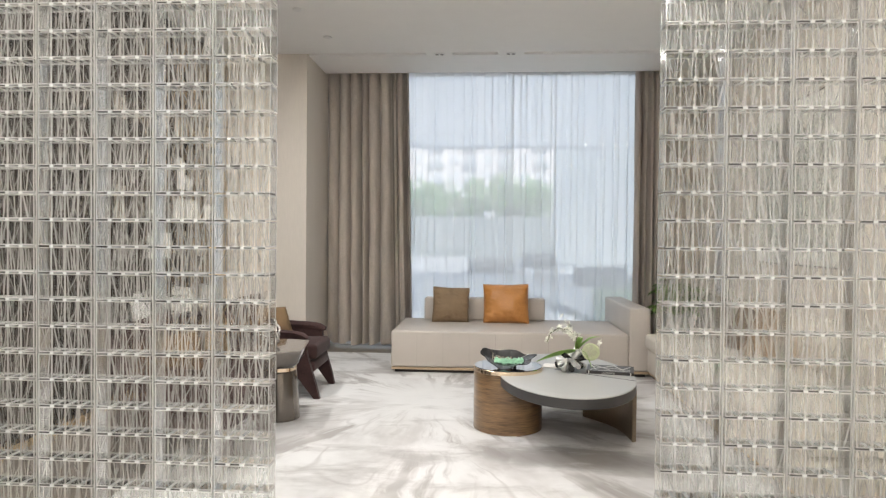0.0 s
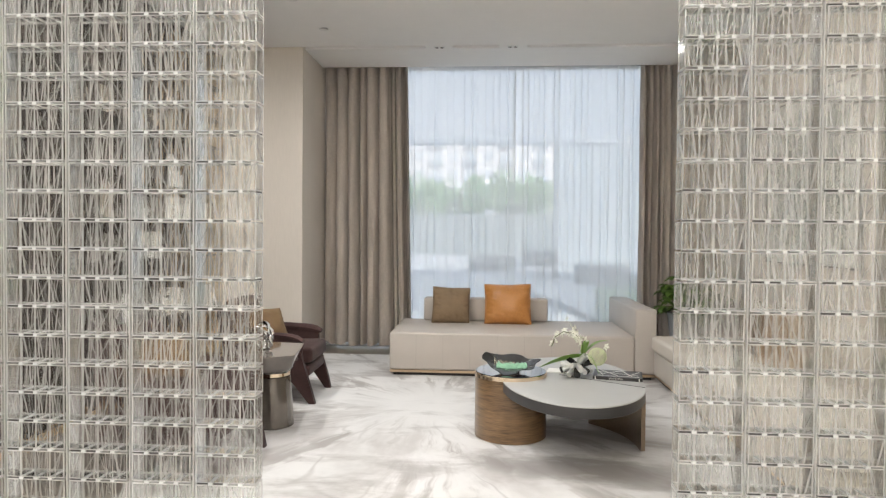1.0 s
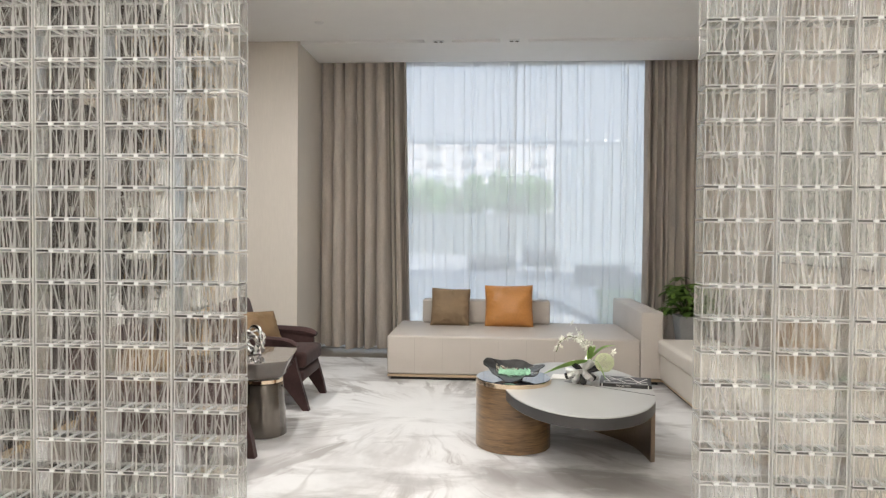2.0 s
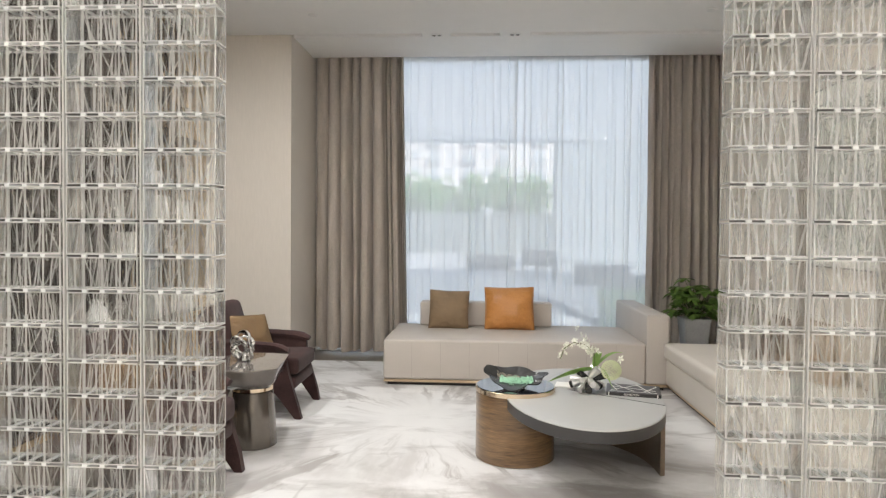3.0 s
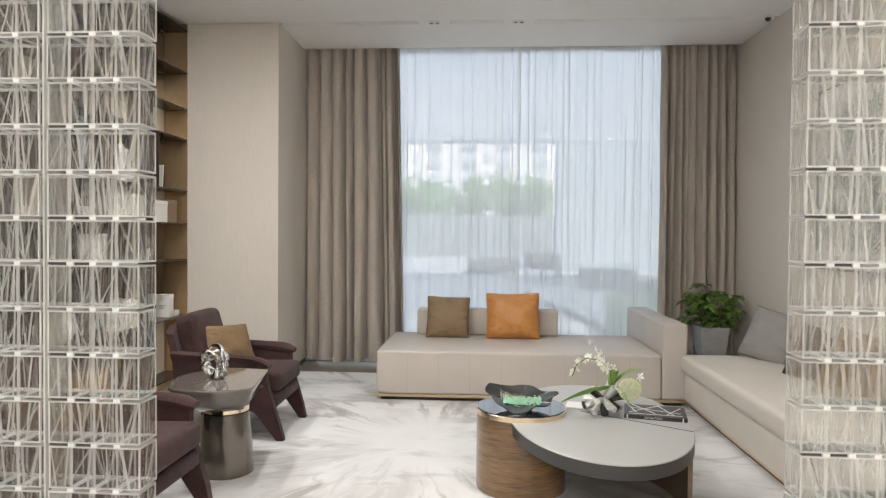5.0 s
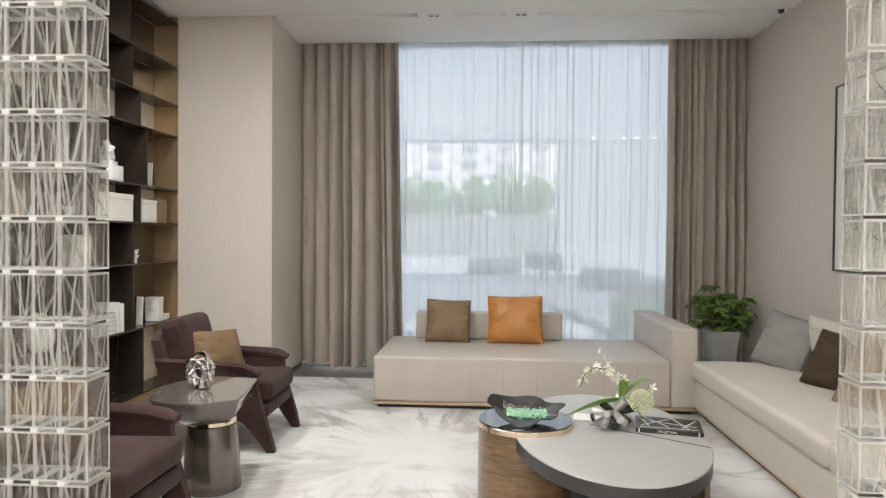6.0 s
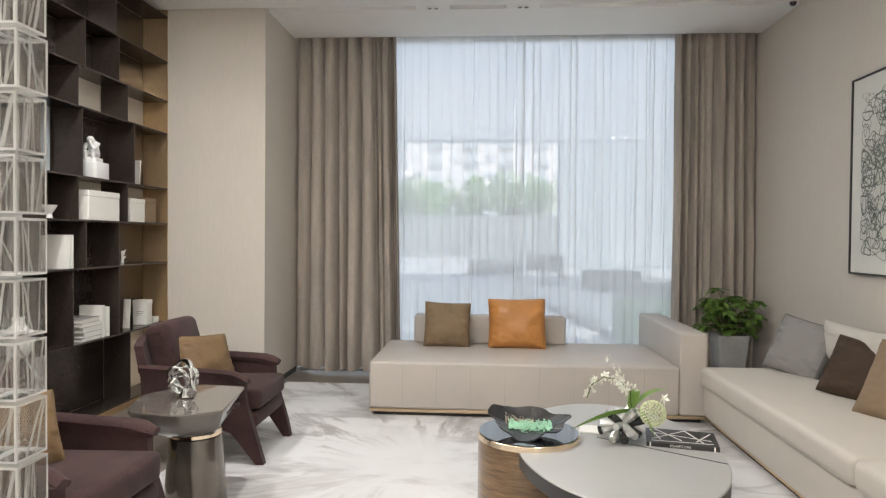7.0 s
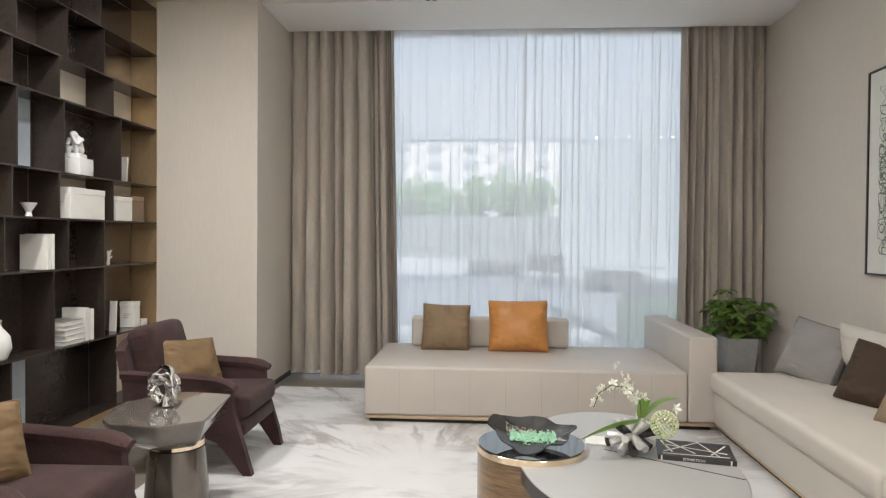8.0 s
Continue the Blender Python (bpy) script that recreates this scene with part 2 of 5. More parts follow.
MATBOARD = mat("ivory_mount", (0.70, 0.69, 0.64), 0.8, vary=0.03)
INK = mat("grey_green_ink", (0.17, 0.19, 0.165), 0.8, vary=0.25, scale=10)


def drum_wood():
    """Wood veneer with rings that run round the drum."""
    m = mat("banded_walnut", (0.16, 0.092, 0.040), 0.28, vary=0.7, scale=5, fine=26, bump=0.12, coat=0.5, stretch=(0.5, 0.5, 7))
    return m


WALNUT = drum_wood()
# mostly diffuse pale blue: the window's reflection put into the colour
WINDOWSHEEN = mat("painted_window_sheen", (0.50, 0.57, 0.63), 0.18, 0.1, vary=0.08, scale=3, fine=30, bump=0.0)
CREAM = mat("cream_laminate", (0.74, 0.66, 0.55), 0.6, vary=0.04, bump=0.05)


# ---- shape helpers ----
def box(bm, x0, x1, y0, y1, z0, z1, bevel=0.0, segs=2):
    made = bmesh.ops.create_cube(bm, size=1, matrix=Matrix.Translation(((x0 + x1) / 2, (y0 + y1) / 2, (z0 + z1) / 2)) @ Matrix.Diagonal((x1 - x0, y1 - y0, z1 - z0, 1)))["verts"]
    if bevel:
        bmesh.ops.bevel(bm, geom=list({e for v in made for e in v.link_edges}), offset=bevel, segments=segs, profile=0.5, affect="EDGES")
    return made


def rings(bm, loops, closed=False, cap=True):
    """Skins a list of loops of points, each of the same length."""
    vs = [[bm.verts.new(p) for p in loop] for loop in loops]
    k = len(vs[0])
    for a, b in zip(vs, vs[1:]):
        for i in range(k):
            bm.faces.new((a[i], a[(i + 1) % k], b[(i + 1) % k], b[i]))
    if cap:
        bm.faces.new(vs[0][::-1])
        bm.faces.new(vs[-1])
    return vs


def lathe(bm, profile, cx=0, cy=0, k=48, sx=1.0, sy=1.0):
    rings(bm, [[(cx + r * sx * math.cos(2 * math.pi * i / k), cy + r * sy * math.sin(2 * math.pi * i / k), z) for i in range(k)] for r, z in profile])


def tube(bm, pts, radii, k=8):
    loops = []
    for i, p in enumerate(pts):
        p = Vector(p)
        d = (Vector(pts[min(i + 1, len(pts) - 1)]) - Vector(pts[max(i - 1, 0)])).normalized()
        u = d.orthogonal().normalized() if abs(d.z) > 0.95 else Vector((0, 0, 1)).cross(d).normalized()
        v = d.cross(u)
        r = radii[i] if isinstance(radii, (list, tuple)) else radii
        loops.append([p + r * (math.cos(2 * math.pi * j / k) * u + math.sin(2 * math.pi * j / k) * v) for j in range(k)])
    rings(bm, loops)


def part(name, bm, material, parent=None, label="", smooth=True, m=None):
    bmesh.ops.recalc_face_normals(bm, faces=bm.faces)
    me = bpy.data.meshes.new(name)
    bm.to_mesh(me)
    bm.free()
    for mt in material if isinstance(material, (list, tuple)) else (material,):
        me.materials.append(mt)
    if smooth:
        me.shade_smooth()
        me.set_sharp_from_angle(angle=radians(38))
    ob = new(name, me)
    if parent:
        ob.parent = parent
    if m:
        ob.matrix_basis = m
    if label:
        ob["label"] = label
    return ob


def thing(name, m, label, category, group="", kind=""):
    ob = new(name)
    ob.matrix_basis = m
    return tagged(ob, label, category, group, kind)


def solid(name, material, x0, x1, y0, y1, z0, z1, label="", category="", kind="structure", bevel=0.0, parent=None):
    bm = bmesh.new()
    box(bm, x0, x1, y0, y1, z0, z1, bevel)
    ob = part(name, bm, material, parent, smooth=bevel > 0)
    return tagged(ob, label, category, "", kind if not parent else "")


def cushion_mesh(w, h, d, seed, pinch=0.05, n=36):
    """A stuffed square pillow lying in the xz plane, pointed at its corners, with soft dents."""
    bm = bmesh.new()
    grids = []
    for side in (1, -1):
        g = []
        for i in range(n + 1):
            row = []
            for j in range(n + 1):
                u, v = 2 * i / n - 1, 2 * j / n - 1
                full = max(0.0, (1 - u ** 4) * (1 - v ** 4)) ** 0.55
                bow = 1 - pinch * (1 - abs(v) ** 2) * abs(u) ** 3, 1 - pinch * (1 - abs(u) ** 2) * abs(v) ** 3
                dent = 0.2 * noise.noise((u * 1.6 + seed, v * 1.6, side * 3 + seed))
                crease = 0.035 * abs(noise.noise((u * 3.2 + seed, v * 5.5, seed))) * max(abs(u), abs(v)) ** 2
                along = v if abs(u) > abs(v) else u
                crease += 0.02 * noise.noise((along * 5.5 + seed, max(abs(u), abs(v)) * 1.5, seed + side)) * max(abs(u), abs(v)) ** 2.5
                y = side * (d / 2 * full * (1 + dent) - crease * full) * (0.8 + 0.2 * (1 - u * u) * (1 - v * v))
                soft = 1 - 0.012 * abs(u * v) ** 5
                row.append(bm.verts.new((u * w / 2 * bow[0] * soft, y, v * h / 2 * bow[1] * soft)))
            g.append(row)
        grids.append(g)
    for s, g in zip((1, -1), grids):
        for i in range(n):
            for j in range(n):
                q = (g[i][j], g[i + 1][j], g[i + 1][j + 1], g[i][j + 1])
                bm.faces.new(q if s > 0 else q[::-1])
    bmesh.ops.remove_doubles(bm, verts=bm.verts, dist=0.0008)
    return bm


# ---- structure ----
solid("floor", WOODFLOOR, LEFT - 0.2, RIGHT + 0.2, BACK - 0.2, WIN_Y + 0.1, -0.2, -0.012, "dark grey-brown wooden floor around the carpet", "floor")
bm = bmesh.new()
box(bm, LEFT - 0.2, RIGHT + 0.2, BACK - 0.2, 6.60, CEIL, CEIL + 0.2)
box(bm, LEFT - 0.2, RIGHT + 0.2, 6.69, 7.42, CEIL, CEIL + 0.2)
box(bm, LEFT - 0.2, RIGHT + 0.2, 7.42, WIN_Y + 0.1, CEIL + 0.12, CEIL + 0.2)
box(bm, LEFT - 0.2, RIGHT + 0.2, 6.60, 6.69, CEIL + 0.035, CEIL + 0.2)
for a, b in ((-0.66, -0.385), (0.083, 0.362)):
    box(bm, a, b, 6.601, 6.689, CEIL + 0.001, CEIL + 0.03)
tagged(part("ceiling", bm, CEILING, smooth=False), "flat white plaster ceiling with a narrow recessed slot", "ceiling", kind="structure")
solid("wall_right", WALL, RIGHT, RIGHT + 0.2, BACK - 0.2, WIN_Y + 0.1, -0.2, CEIL + 0.2, "beige textured wallpaper wall behind the sofa", "wall")
solid("wall_left", WALL, LEFT - 0.2, LEFT, BACK - 0.2, PIER_Y, -0.2, CEIL + 0.2, "beige wallpapered wall behind the bookcase", "wall")
solid("wall_back", WALL, LEFT, RIGHT, BACK - 0.2, BACK, -0.2, CEIL + 0.2, "plain beige wall", "wall")
solid("wall_pier", WALL, LEFT - 0.2, PIER_X, PIER_Y, WIN_Y + 0.1, -0.2, CEIL + 0.2, "beige wallpapered pier beside the window", "wall")
solid("baseboard", BRONZE, PIER_X, PIER_X + 0.012, PIER_Y, 7.5, -0.012, 0.03, "thin dark metal skirting on the pier", "baseboard")
solid("baseboard", BRONZE, RIGHT - 0.012, RIGHT, 6.0, 7.5, -0.012, 0.05, "thin dark metal skirting under the wallpaper", "baseboard")
# window wall: lintel above, opening between pier and right wall
solid("wall_window", WALL, PIER_X, RIGHT, WIN_Y, WIN_Y + 0.1, CEIL + 0.1, CEIL + 0.2, "lintel above the tall window", "wall")
win = thing("window_1", pose(0, 0, 0), "floor-to-ceiling glazed window behind sheer curtains", "window", kind="structure")
for a, b, c, d in ((PIER_X, RIGHT, -0.012, 0.02), (PIER_X, RIGHT, CEIL + 0.04, CEIL + 0.12)):
    solid("window_frame", WHITE, a, b, WIN_Y - 0.03, WIN_Y + 0.05, c, d, parent=win)
solid("window_sill", WHITE, PIER_X + 0.002, RIGHT - 0.002, 7.585, WIN_Y - 0.031, -0.012, 0.004, parent=win)
for xc in (PIER_X + 0.03, 1.80, RIGHT - 0.03):
    solid("window_frame", WHITE, xc - 0.016, xc + 0.016, WIN_Y - 0.03, WIN_Y + 0.05, 0.02, CEIL + 0.04, parent=win)
for a, b in ((PIER_X + 0.05, 1.78), (1.82, RIGHT - 0.05)):
    bm = bmesh.new()
    bm.faces.new([bm.verts.new(p) for p in ((a, WIN_Y + 0.01, 0.02), (b, WIN_Y + 0.01, 0.02), (b, WIN_Y + 0.01, CEIL + 0.04), (a, WIN_Y + 0.01, CEIL + 0.04))])
    pane = part("pane", bm, PANE, win, smooth=False)
    pane.visible_shadow = False
bm = bmesh.new()
# its unseen stretch towards the back wall is added to bounce light upward
box(bm, -1.83, RIGHT - 0.03, BACK + 0.35, 6.965, -0.012, 0.0, 0.004, 1)
tagged(part("carpet", bm, RUG), "ivory carpet with smoky grey marble veins", "carpet")


# ---- curtains ----
def drape(name, x0, x1, y, z0, z1, folds, amp, seed, material, label, lean=0.0, sharp=4.0, gather=0):
    """Hanging cloth: pleats that tighten and loosen along the rail, with slack towards the hem."""
    r = random.Random(seed)
    widths = [r.choice((0.3, 0.45, 0.8, 1.5, 2.4)) for _ in range(folds)]
    if gather:
        widths.sort(reverse=gather > 0)
        for i in range(0, folds - 2, 3):
            widths[i], widths[i + 2] = widths[i + 2], widths[i]
    total, edges = sum(widths), [0.0]
    for w in widths:
        edges.append(edges[-1] + w / total)
    amps = [r.uniform(0.35, 1.0) * min(1.3, 0.55 + 0.5 * w) for w in widths]
    tilt = [r.uniform(-0.25, 0.25) for _ in range(folds + 1)]
    sub, rows = 10, 22
    bm = bmesh.new()
    grid = []
    for k in range(rows + 1):
        t = k / rows
        z = z1 + (z0 - z1) * t
        row = []
        for f in range(folds):
            for s in range(sub):
                u = s / sub
                e0 = edges[f] + tilt[f] * t * t / folds * (0 < f)
                e1 = edges[f + 1] + tilt[f + 1] * t * t / folds * (f + 1 < folds)
                a = e0 + (e1 - e0) * u
                bulge = -(1 - abs(2 * u - 1) ** sharp) * amp * amps[f] * (0.75 + 0.45 * t)
                wob = 0.18 * amp * noise.noise((f * 3.1 + seed, t * 3, u * 2))
                row.append(((x0 + (x1 - x0) * a) + lean * t * a, y + bulge + wob, z + (0.09 * max(0.0, noise.noise((a * 9 + seed, 0, 0))) if k == rows else 0)))
        row.append((x1 + lean * t, y, z))
        grid.append([bm.verts.new(p) for p in row])
    for a, b in zip(grid, grid[1:]):
        for i in range(len(a) - 1):
            bm.faces.new((a[i], a[i + 1], b[i + 1], b[i]))
    bmesh.ops.solidify(bm, geom=bm.faces, thickness=0.004)
    ob = part(name, bm, material)
    return tagged(ob, label, "curtain", "window curtains")


drape("drape_curtain", PIER_X + 0.003, -0.95, 7.56, 0.014, CEIL + 0.1, 12, 0.14, 3, DRAPE, "heavy taupe linen curtain drawn beside the window", sharp=3.6, lean=0.07, gather=1)
drape("drape_curtain", 1.69, RIGHT - 0.004, 7.56, 0.03, CEIL + 0.1, 11, 0.12, 11, DRAPE, "narrow gathered taupe linen curtain beside the plant", lean=0.0, sharp=3.6, gather=-1)


def sheer(x0, x1, y, z0, z1, seed, label):
    """Hanging voile: soft waves, with narrow pleats where the cloth lies threefold and that wander or die out on the way down."""
    r = random.Random(seed)
    pleats, x = [], x0 + 0.03
    while x < x1 - 0.05:
        w = r.choice((0.0015, 0.0025, 0.003, 0.004, 0.006))
        pleats.append((x, w, r.uniform(-0.035, 0.035), r.choice((0.0, 0.0, 0.35, 0.6)), r.choice((1.0, 1.0, 0.8, 0.6)), r.uniform(0, 9)))
        x += r.uniform(0.028, 0.095)
    rows, bm, grid = 26, bmesh.new(), []
    for k in range(rows + 1):
        t = k / rows
        z = z1 + (z0 - z1) * t
        row = [(x0, y, z)]
        for i, (px, w, drift, t0, t1, ph) in enumerate(pleats):
            live = w * max(0.0, min(1.0, (t - t0 + 0.12) * 8)) * max(0.0, min(1.0, (t1 + 0.12 - t) * 8)) + 0.0003
            c = px + drift * t * t * 0.6 + 0.004 * noise.noise((t * 3, ph, 0))
            wave = 0.011 * math.sin(i * 1.9 + seed) * (0.5 + 0.8 * t)
            row += [(c + live, y + wave - 0.006, z), (c - live, y + wave - 0.001, z), (c + live * 1.02, y + wave + 0.004, z)]
            nxt = pleats[i + 1][0] if i + 1 < len(pleats) else x1
            row.append((c + (nxt - px) * 0.5, y - wave * 0.6, z))
        row.append((x1, y, z))
        grid.append([bm.verts.new(p) for p in row])
    for a, b in zip(grid, grid[1:]):
        for i in range(len(a) - 1):
            bm.faces.new((a[i], a[i + 1], b[i + 1], b[i]))
    tagged(part("sheer_curtain", bm, SHEER), label, "curtain", "window curtains")


sheer(-1.86, 0.30, 7.655, 0.055, CEIL + 0.1, 21, "translucent white voile curtain over the window")
sheer(0.265, 2.37, 7.690, 0.055, CEIL + 0.1, 33, "translucent white voile curtain overlapping its neighbour")
bm = bmesh.new()
box(bm, PIER_X, RIGHT, 7.60, 7.625, CEIL + 0.085, CEIL + 0.118)
tagged(part("curtain_rail", bm, WHITE, smooth=False), "white curtain rail in the ceiling pocket", "curtain rail", kind="structure")


# ---- daybed ----
def daybed():
    bed = thing("daybed", pose(0, 0, 0), "taupe leather daybed with low back and one arm", "daybed")
    # plinth coloured near-black to hold the shade below the seat
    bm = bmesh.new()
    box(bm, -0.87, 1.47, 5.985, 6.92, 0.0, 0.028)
    part("plinth", bm, GAPSHADE, bed, "recessed plinth, gap shade put into its near-black colour", smooth=False)
    bm = bmesh.new()
    box(bm, -0.90, 1.505, 5.95, 6.97, 0.028, 0.052, 0.004)
    part("base_strip", bm, PALEWOOD, bed, "pale champagne metal base strip")
    bm = bmesh.new()
    box(bm, -0.903, 1.310, 5.936, 6.963, 0.054, 0.396, 0.022, 5)
    part("seat", bm, LEATHER, bed)
    for i in range(1, 9):
        x = -0.903 + i * 2.213 / 9
        bm = bmesh.new()
        box(bm, x - 0.0008, x + 0.0008, 5.9354, 5.9370, 0.078, 0.372)
        part("seam", bm, LEATHERSEAM, bed, smooth=False)
    bm = bmesh.new()
    box(bm, -0.673, 0.617, 6.82, 7.0, 0.397, 0.632, 0.02, 4)
    part("backrest", bm, LEATHER, bed)
    bm = bmesh.new()
    box(bm, 1.312, 1.503, 5.937, 7.22, 0.054, 0.638, 0.018, 4)
    part("armrest", bm, LEATHER, bed)


daybed()


def pillow(name, w, h, d, m, material, label, seed, group="", trim=None):
    ob = thing(name, m, label, "cushion", group)
    part("cover", cushion_mesh(w, h, d, seed), material, ob)
    bm = bmesh.new()
    n, c = 80, []
    for i in range(n):
        a = i / n * 4
        s, f = int(a), a - int(a)
        u, v = ((-1 + 2 * f, -1), (1, -1 + 2 * f), (1 - 2 * f, 1), (-1, 1 - 2 * f))[s]
        soft = 1 - 0.012 * abs(u * v) ** 5
        c.append((soft * u * w / 2 * (1 - 0.05 * (1 - v * v) * abs(u) ** 3), 0, soft * v * h / 2 * (1 - 0.05 * (1 - u * u) * abs(v) ** 3)))
    tube(bm, c + [c[0]], 0.0035, 6)
    part("piping", bm, trim or material, ob)
    return ob


pillow("cushion", 0.385, 0.375, 0.16, pose(-0.38, 6.69, 0.572, -14, 2, 3), OLIVE, "brown bronze-sheen square cushion on the daybed", 1, "daybed cushions")
pillow("cushion", 0.475, 0.415, 0.20, pose(0.197, 6.68, 0.592, -14, -1, -2), ORANGE, "orange leather square cushion on the daybed", 5, "daybed cushions")


# ---- sofa along the wall ----
def sofa():
    ob = thing("sofa", pose(0, 0, 0), "long ivory fabric sofa along the wall", "sofa")
    # the shadow gap under the sofa is put into this plinth's colour
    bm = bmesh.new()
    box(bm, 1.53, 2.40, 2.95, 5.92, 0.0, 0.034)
    part("plinth", bm, GAPSHADE, ob, "recessed plinth, gap shade put into its near-black colour", smooth=False)
    bm = bmesh.new()
    box(bm, 1.495, 2.40, 2.92, 5.945, 0.034, 0.056, 0.004)
    part("base_strip", bm, BRASS, ob, "bronze metal base strip")
    bm = bmesh.new()
    box(bm, 1.478, 2.40, 2.90, 5.955, 0.058, 0.268, 0.012, 3)
    part("base", bm, IVORY, ob)
    for a, b in ((4.035, 5.975), (2.90, 4.03)):
        bm = bmesh.new()
        box(bm, 1.455, 2.30, a, b, 0.272, 0.405, 0.0)
        bmesh.ops.bevel(bm, geom=bm.edges[:], offset=0.045, segments=5, profile=0.6, affect="EDGES")
        part("seat_cushion", bm, IVORY, ob)
        bm = bmesh.new()
        loop = [(1.463, a + 0.03 + (b - a - 0.06) * i / 12, 0.283) for i in range(13)]
        tube(bm, loop, 0.0028, 6)
        part("piping", bm, IVORY, ob)
    bm = bmesh.new()
    box(bm, 2.28, 2.405, 2.90, 5.68, 0.27, 0.60, 0.03, 3)
    part("backrest", bm, IVORY, ob)
    for yc in (5.28, 4.35, 3.42):
        bm = cushion_mesh(0.90, 0.40, 0.2, yc, 0.05)
        part("back_cushion", bm, IVORY, ob, m=pose(2.215, yc, 0.585, -10, 0, 90) )


sofa()
grey = pillow("cushion", 0.42, 0.40, 0.15, pose(2.07, 5.79, 0.572, 24, -10, 124), GREYCLOTH, "grey woven cushion with dark striped edge on the sofa", 9, "sofa cushions", STRIPE)
bm = bmesh.new()
for i in range(26):
    v = -0.165 + 0.33 * i / 25
    box(bm, -0.206, -0.176, -0.05, 0.05, v - 0.0032, v + 0.0032)
part("striped_edge", bm, STRIPE, grey, "dark and pale striped border", smooth=False)
pillow("cushion", 0.385, 0.365, 0.15, pose(2.08, 5.12, 0.555, 26, -7, 120), COCOA, "dark brown square cushion on the sofa", 13, "sofa cushions")
pillow("cushion", 0.44, 0.42, 0.15, pose(2.05, 4.63, 0.57, 24, -6, 116), TAN, "tan fabric square cushion on the sofa", 17, "sofa cushions")


# ---- armchairs ----
def armchair():
    """Faces +x, origin on the floor midway between its legs."""
    ch = thing("armchair", pose(0, 0, 0), "plum velvet armchair with flared arms and tapered legs", "armchair", "armchairs by the bookcase")
    bm = bmesh.new()
    box(bm, -0.30, 0.30, -0.255, 0.255, 0.20, 0.285, 0.02, 3)
    part("seat_frame", bm, PLUM, ch)
    bm = bmesh.new()
    box(bm, -0.27, 0.318, -0.252, 0.252, 0.288, 0.405, 0.0)
    bmesh.ops.bevel(bm, geom=bm.edges[:], offset=0.04, segments=4, profile=0.6, affect="EDGES")
    for v in bm.verts:
        v.co.z += 0.02 * (v.co.x + 0.27)
        if v.co.z > 0.36:
            v.co.z += 0.018 * (1 - (v.co.y / 0.25) ** 2)
    part("seat_cushion", bm, PLUM, ch)
    # slim curved back shell, lower than the thick cushion that leans on it
    bm = bmesh.new()
    loops = []
    for k in range(11):
        t = k / 10
        z, xc, hw = 0.20 + 0.51 * t, -0.285 - 0.125 * t, 0.312 - 0.04 * t * t
        ys = [hw * (j / 6 - 1) for j in range(13)]
        wrap = lambda y: 0.035 * abs(y / hw) ** 3 * (1 - 0.35 * t)
        drop = lambda y: 0.05 * abs(y / hw) ** 4 * t
        loops.append([(xc + 0.026 + wrap(y), y, z - drop(y)) for y in ys] + [(xc - 0.026 + wrap(y), y, z - drop(y)) for y in ys[::-1]])
    rings(bm, loops)
    bmesh.ops.bevel(bm, geom=[e for e in bm.edges if e.calc_face_angle(0) > 1.0], offset=0.014, segments=3, affect="EDGES")
    part("backrest", bm, PLUM, ch)
    bm = bmesh.new()
    box(bm, -0.07, 0.07, -0.222, 0.222, 0, 0.405)
    bmesh.ops.bevel(bm, geom=bm.edges[:], offset=0.05, segments=5, profile=0.6, affect="EDGES")
    bmesh.ops.subdivide_edges(bm, edges=[e for e in bm.edges if e.calc_length() > 0.2], cuts=6, use_grid_fill=True)
    for v in bm.verts:
        v.co.x += 0.022 * (1 - (v.co.y / 0.228) ** 2) * (1 - ((v.co.z - 0.21) / 0.215) ** 2) * (1 if v.co.x > 0 else 0)
        v.co.z -= 0.02 * (v.co.y / 0.228) ** 4 * (v.co.z > 0.36)
    part("back_cushion", bm, PLUM, ch, m=pose(-0.228, 0, 0.39, 0, -15, 0))
    # arms: a padded rail whose end flares outward, over a side panel that runs down into the front leg
    for s in (1, -1):
        bm = bmesh.new()
        side = [(-0.34, 0.205), (0.05, 0.205), (0.11, 0.200), (0.165, 0.180), (0.205, 0.135), (0.305, 0.0), (0.352, 0.0), (0.328, 0.10), (0.292, 0.22), (0.262, 0.32), (0.246, 0.40), (0.244, 0.45), (0.248, 0.492), (-0.05, 0.512), (-0.36, 0.525)]
        rings(bm, [[(x, s * (yy - 0.012 * (z < 0.06)), z) for x, z in side] for yy in (0.258, 0.304)])
        bmesh.ops.bevel(bm, geom=[e for e in bm.edges if e.calc_face_angle(0) > 1.2], offset=0.012, segments=3, affect="EDGES")
        part("leg", bm, PLUM, ch, "upholstered side panel tapering into the front leg")
        bm = bmesh.new()
        loops = []
        for k in range(15):
            t = k / 14
            x = -0.37 + 0.635 * t
            top = 0.556 - 0.030 * t - 0.028 * max(0.0, t - 0.8) * 5 * max(0.0, t - 0.8) * 5
            thick = 0.040 + 0.016 * t
            flare = 0.032 * max(0.0, (t - 0.6) / 0.4) ** 2
            y0, y1 = 0.252, 0.311 + flare
            if k == 14:
                thick, y0, y1, top = thick * 0.5, y0 + 0.012, y1 - 0.012, top - 0.008
            prof = [(y0, top - thick), (y0 - 0.006, top - thick * 0.5), (y0 + 0.004, top - 0.008), (y0 + 0.02, top), ((y0 + y1) / 2, top + 0.004), (y1 - 0.018, top), (y1, top - 0.012), (y1 - 0.004, top - thick * 0.55), (y1 - 0.004 - flare, top - thick)]
            loops.append([(x, s * y, z) for y, z in prof])
        rings(bm, loops)
        part("armrest", bm, PLUM, ch)
        bm = bmesh.new()
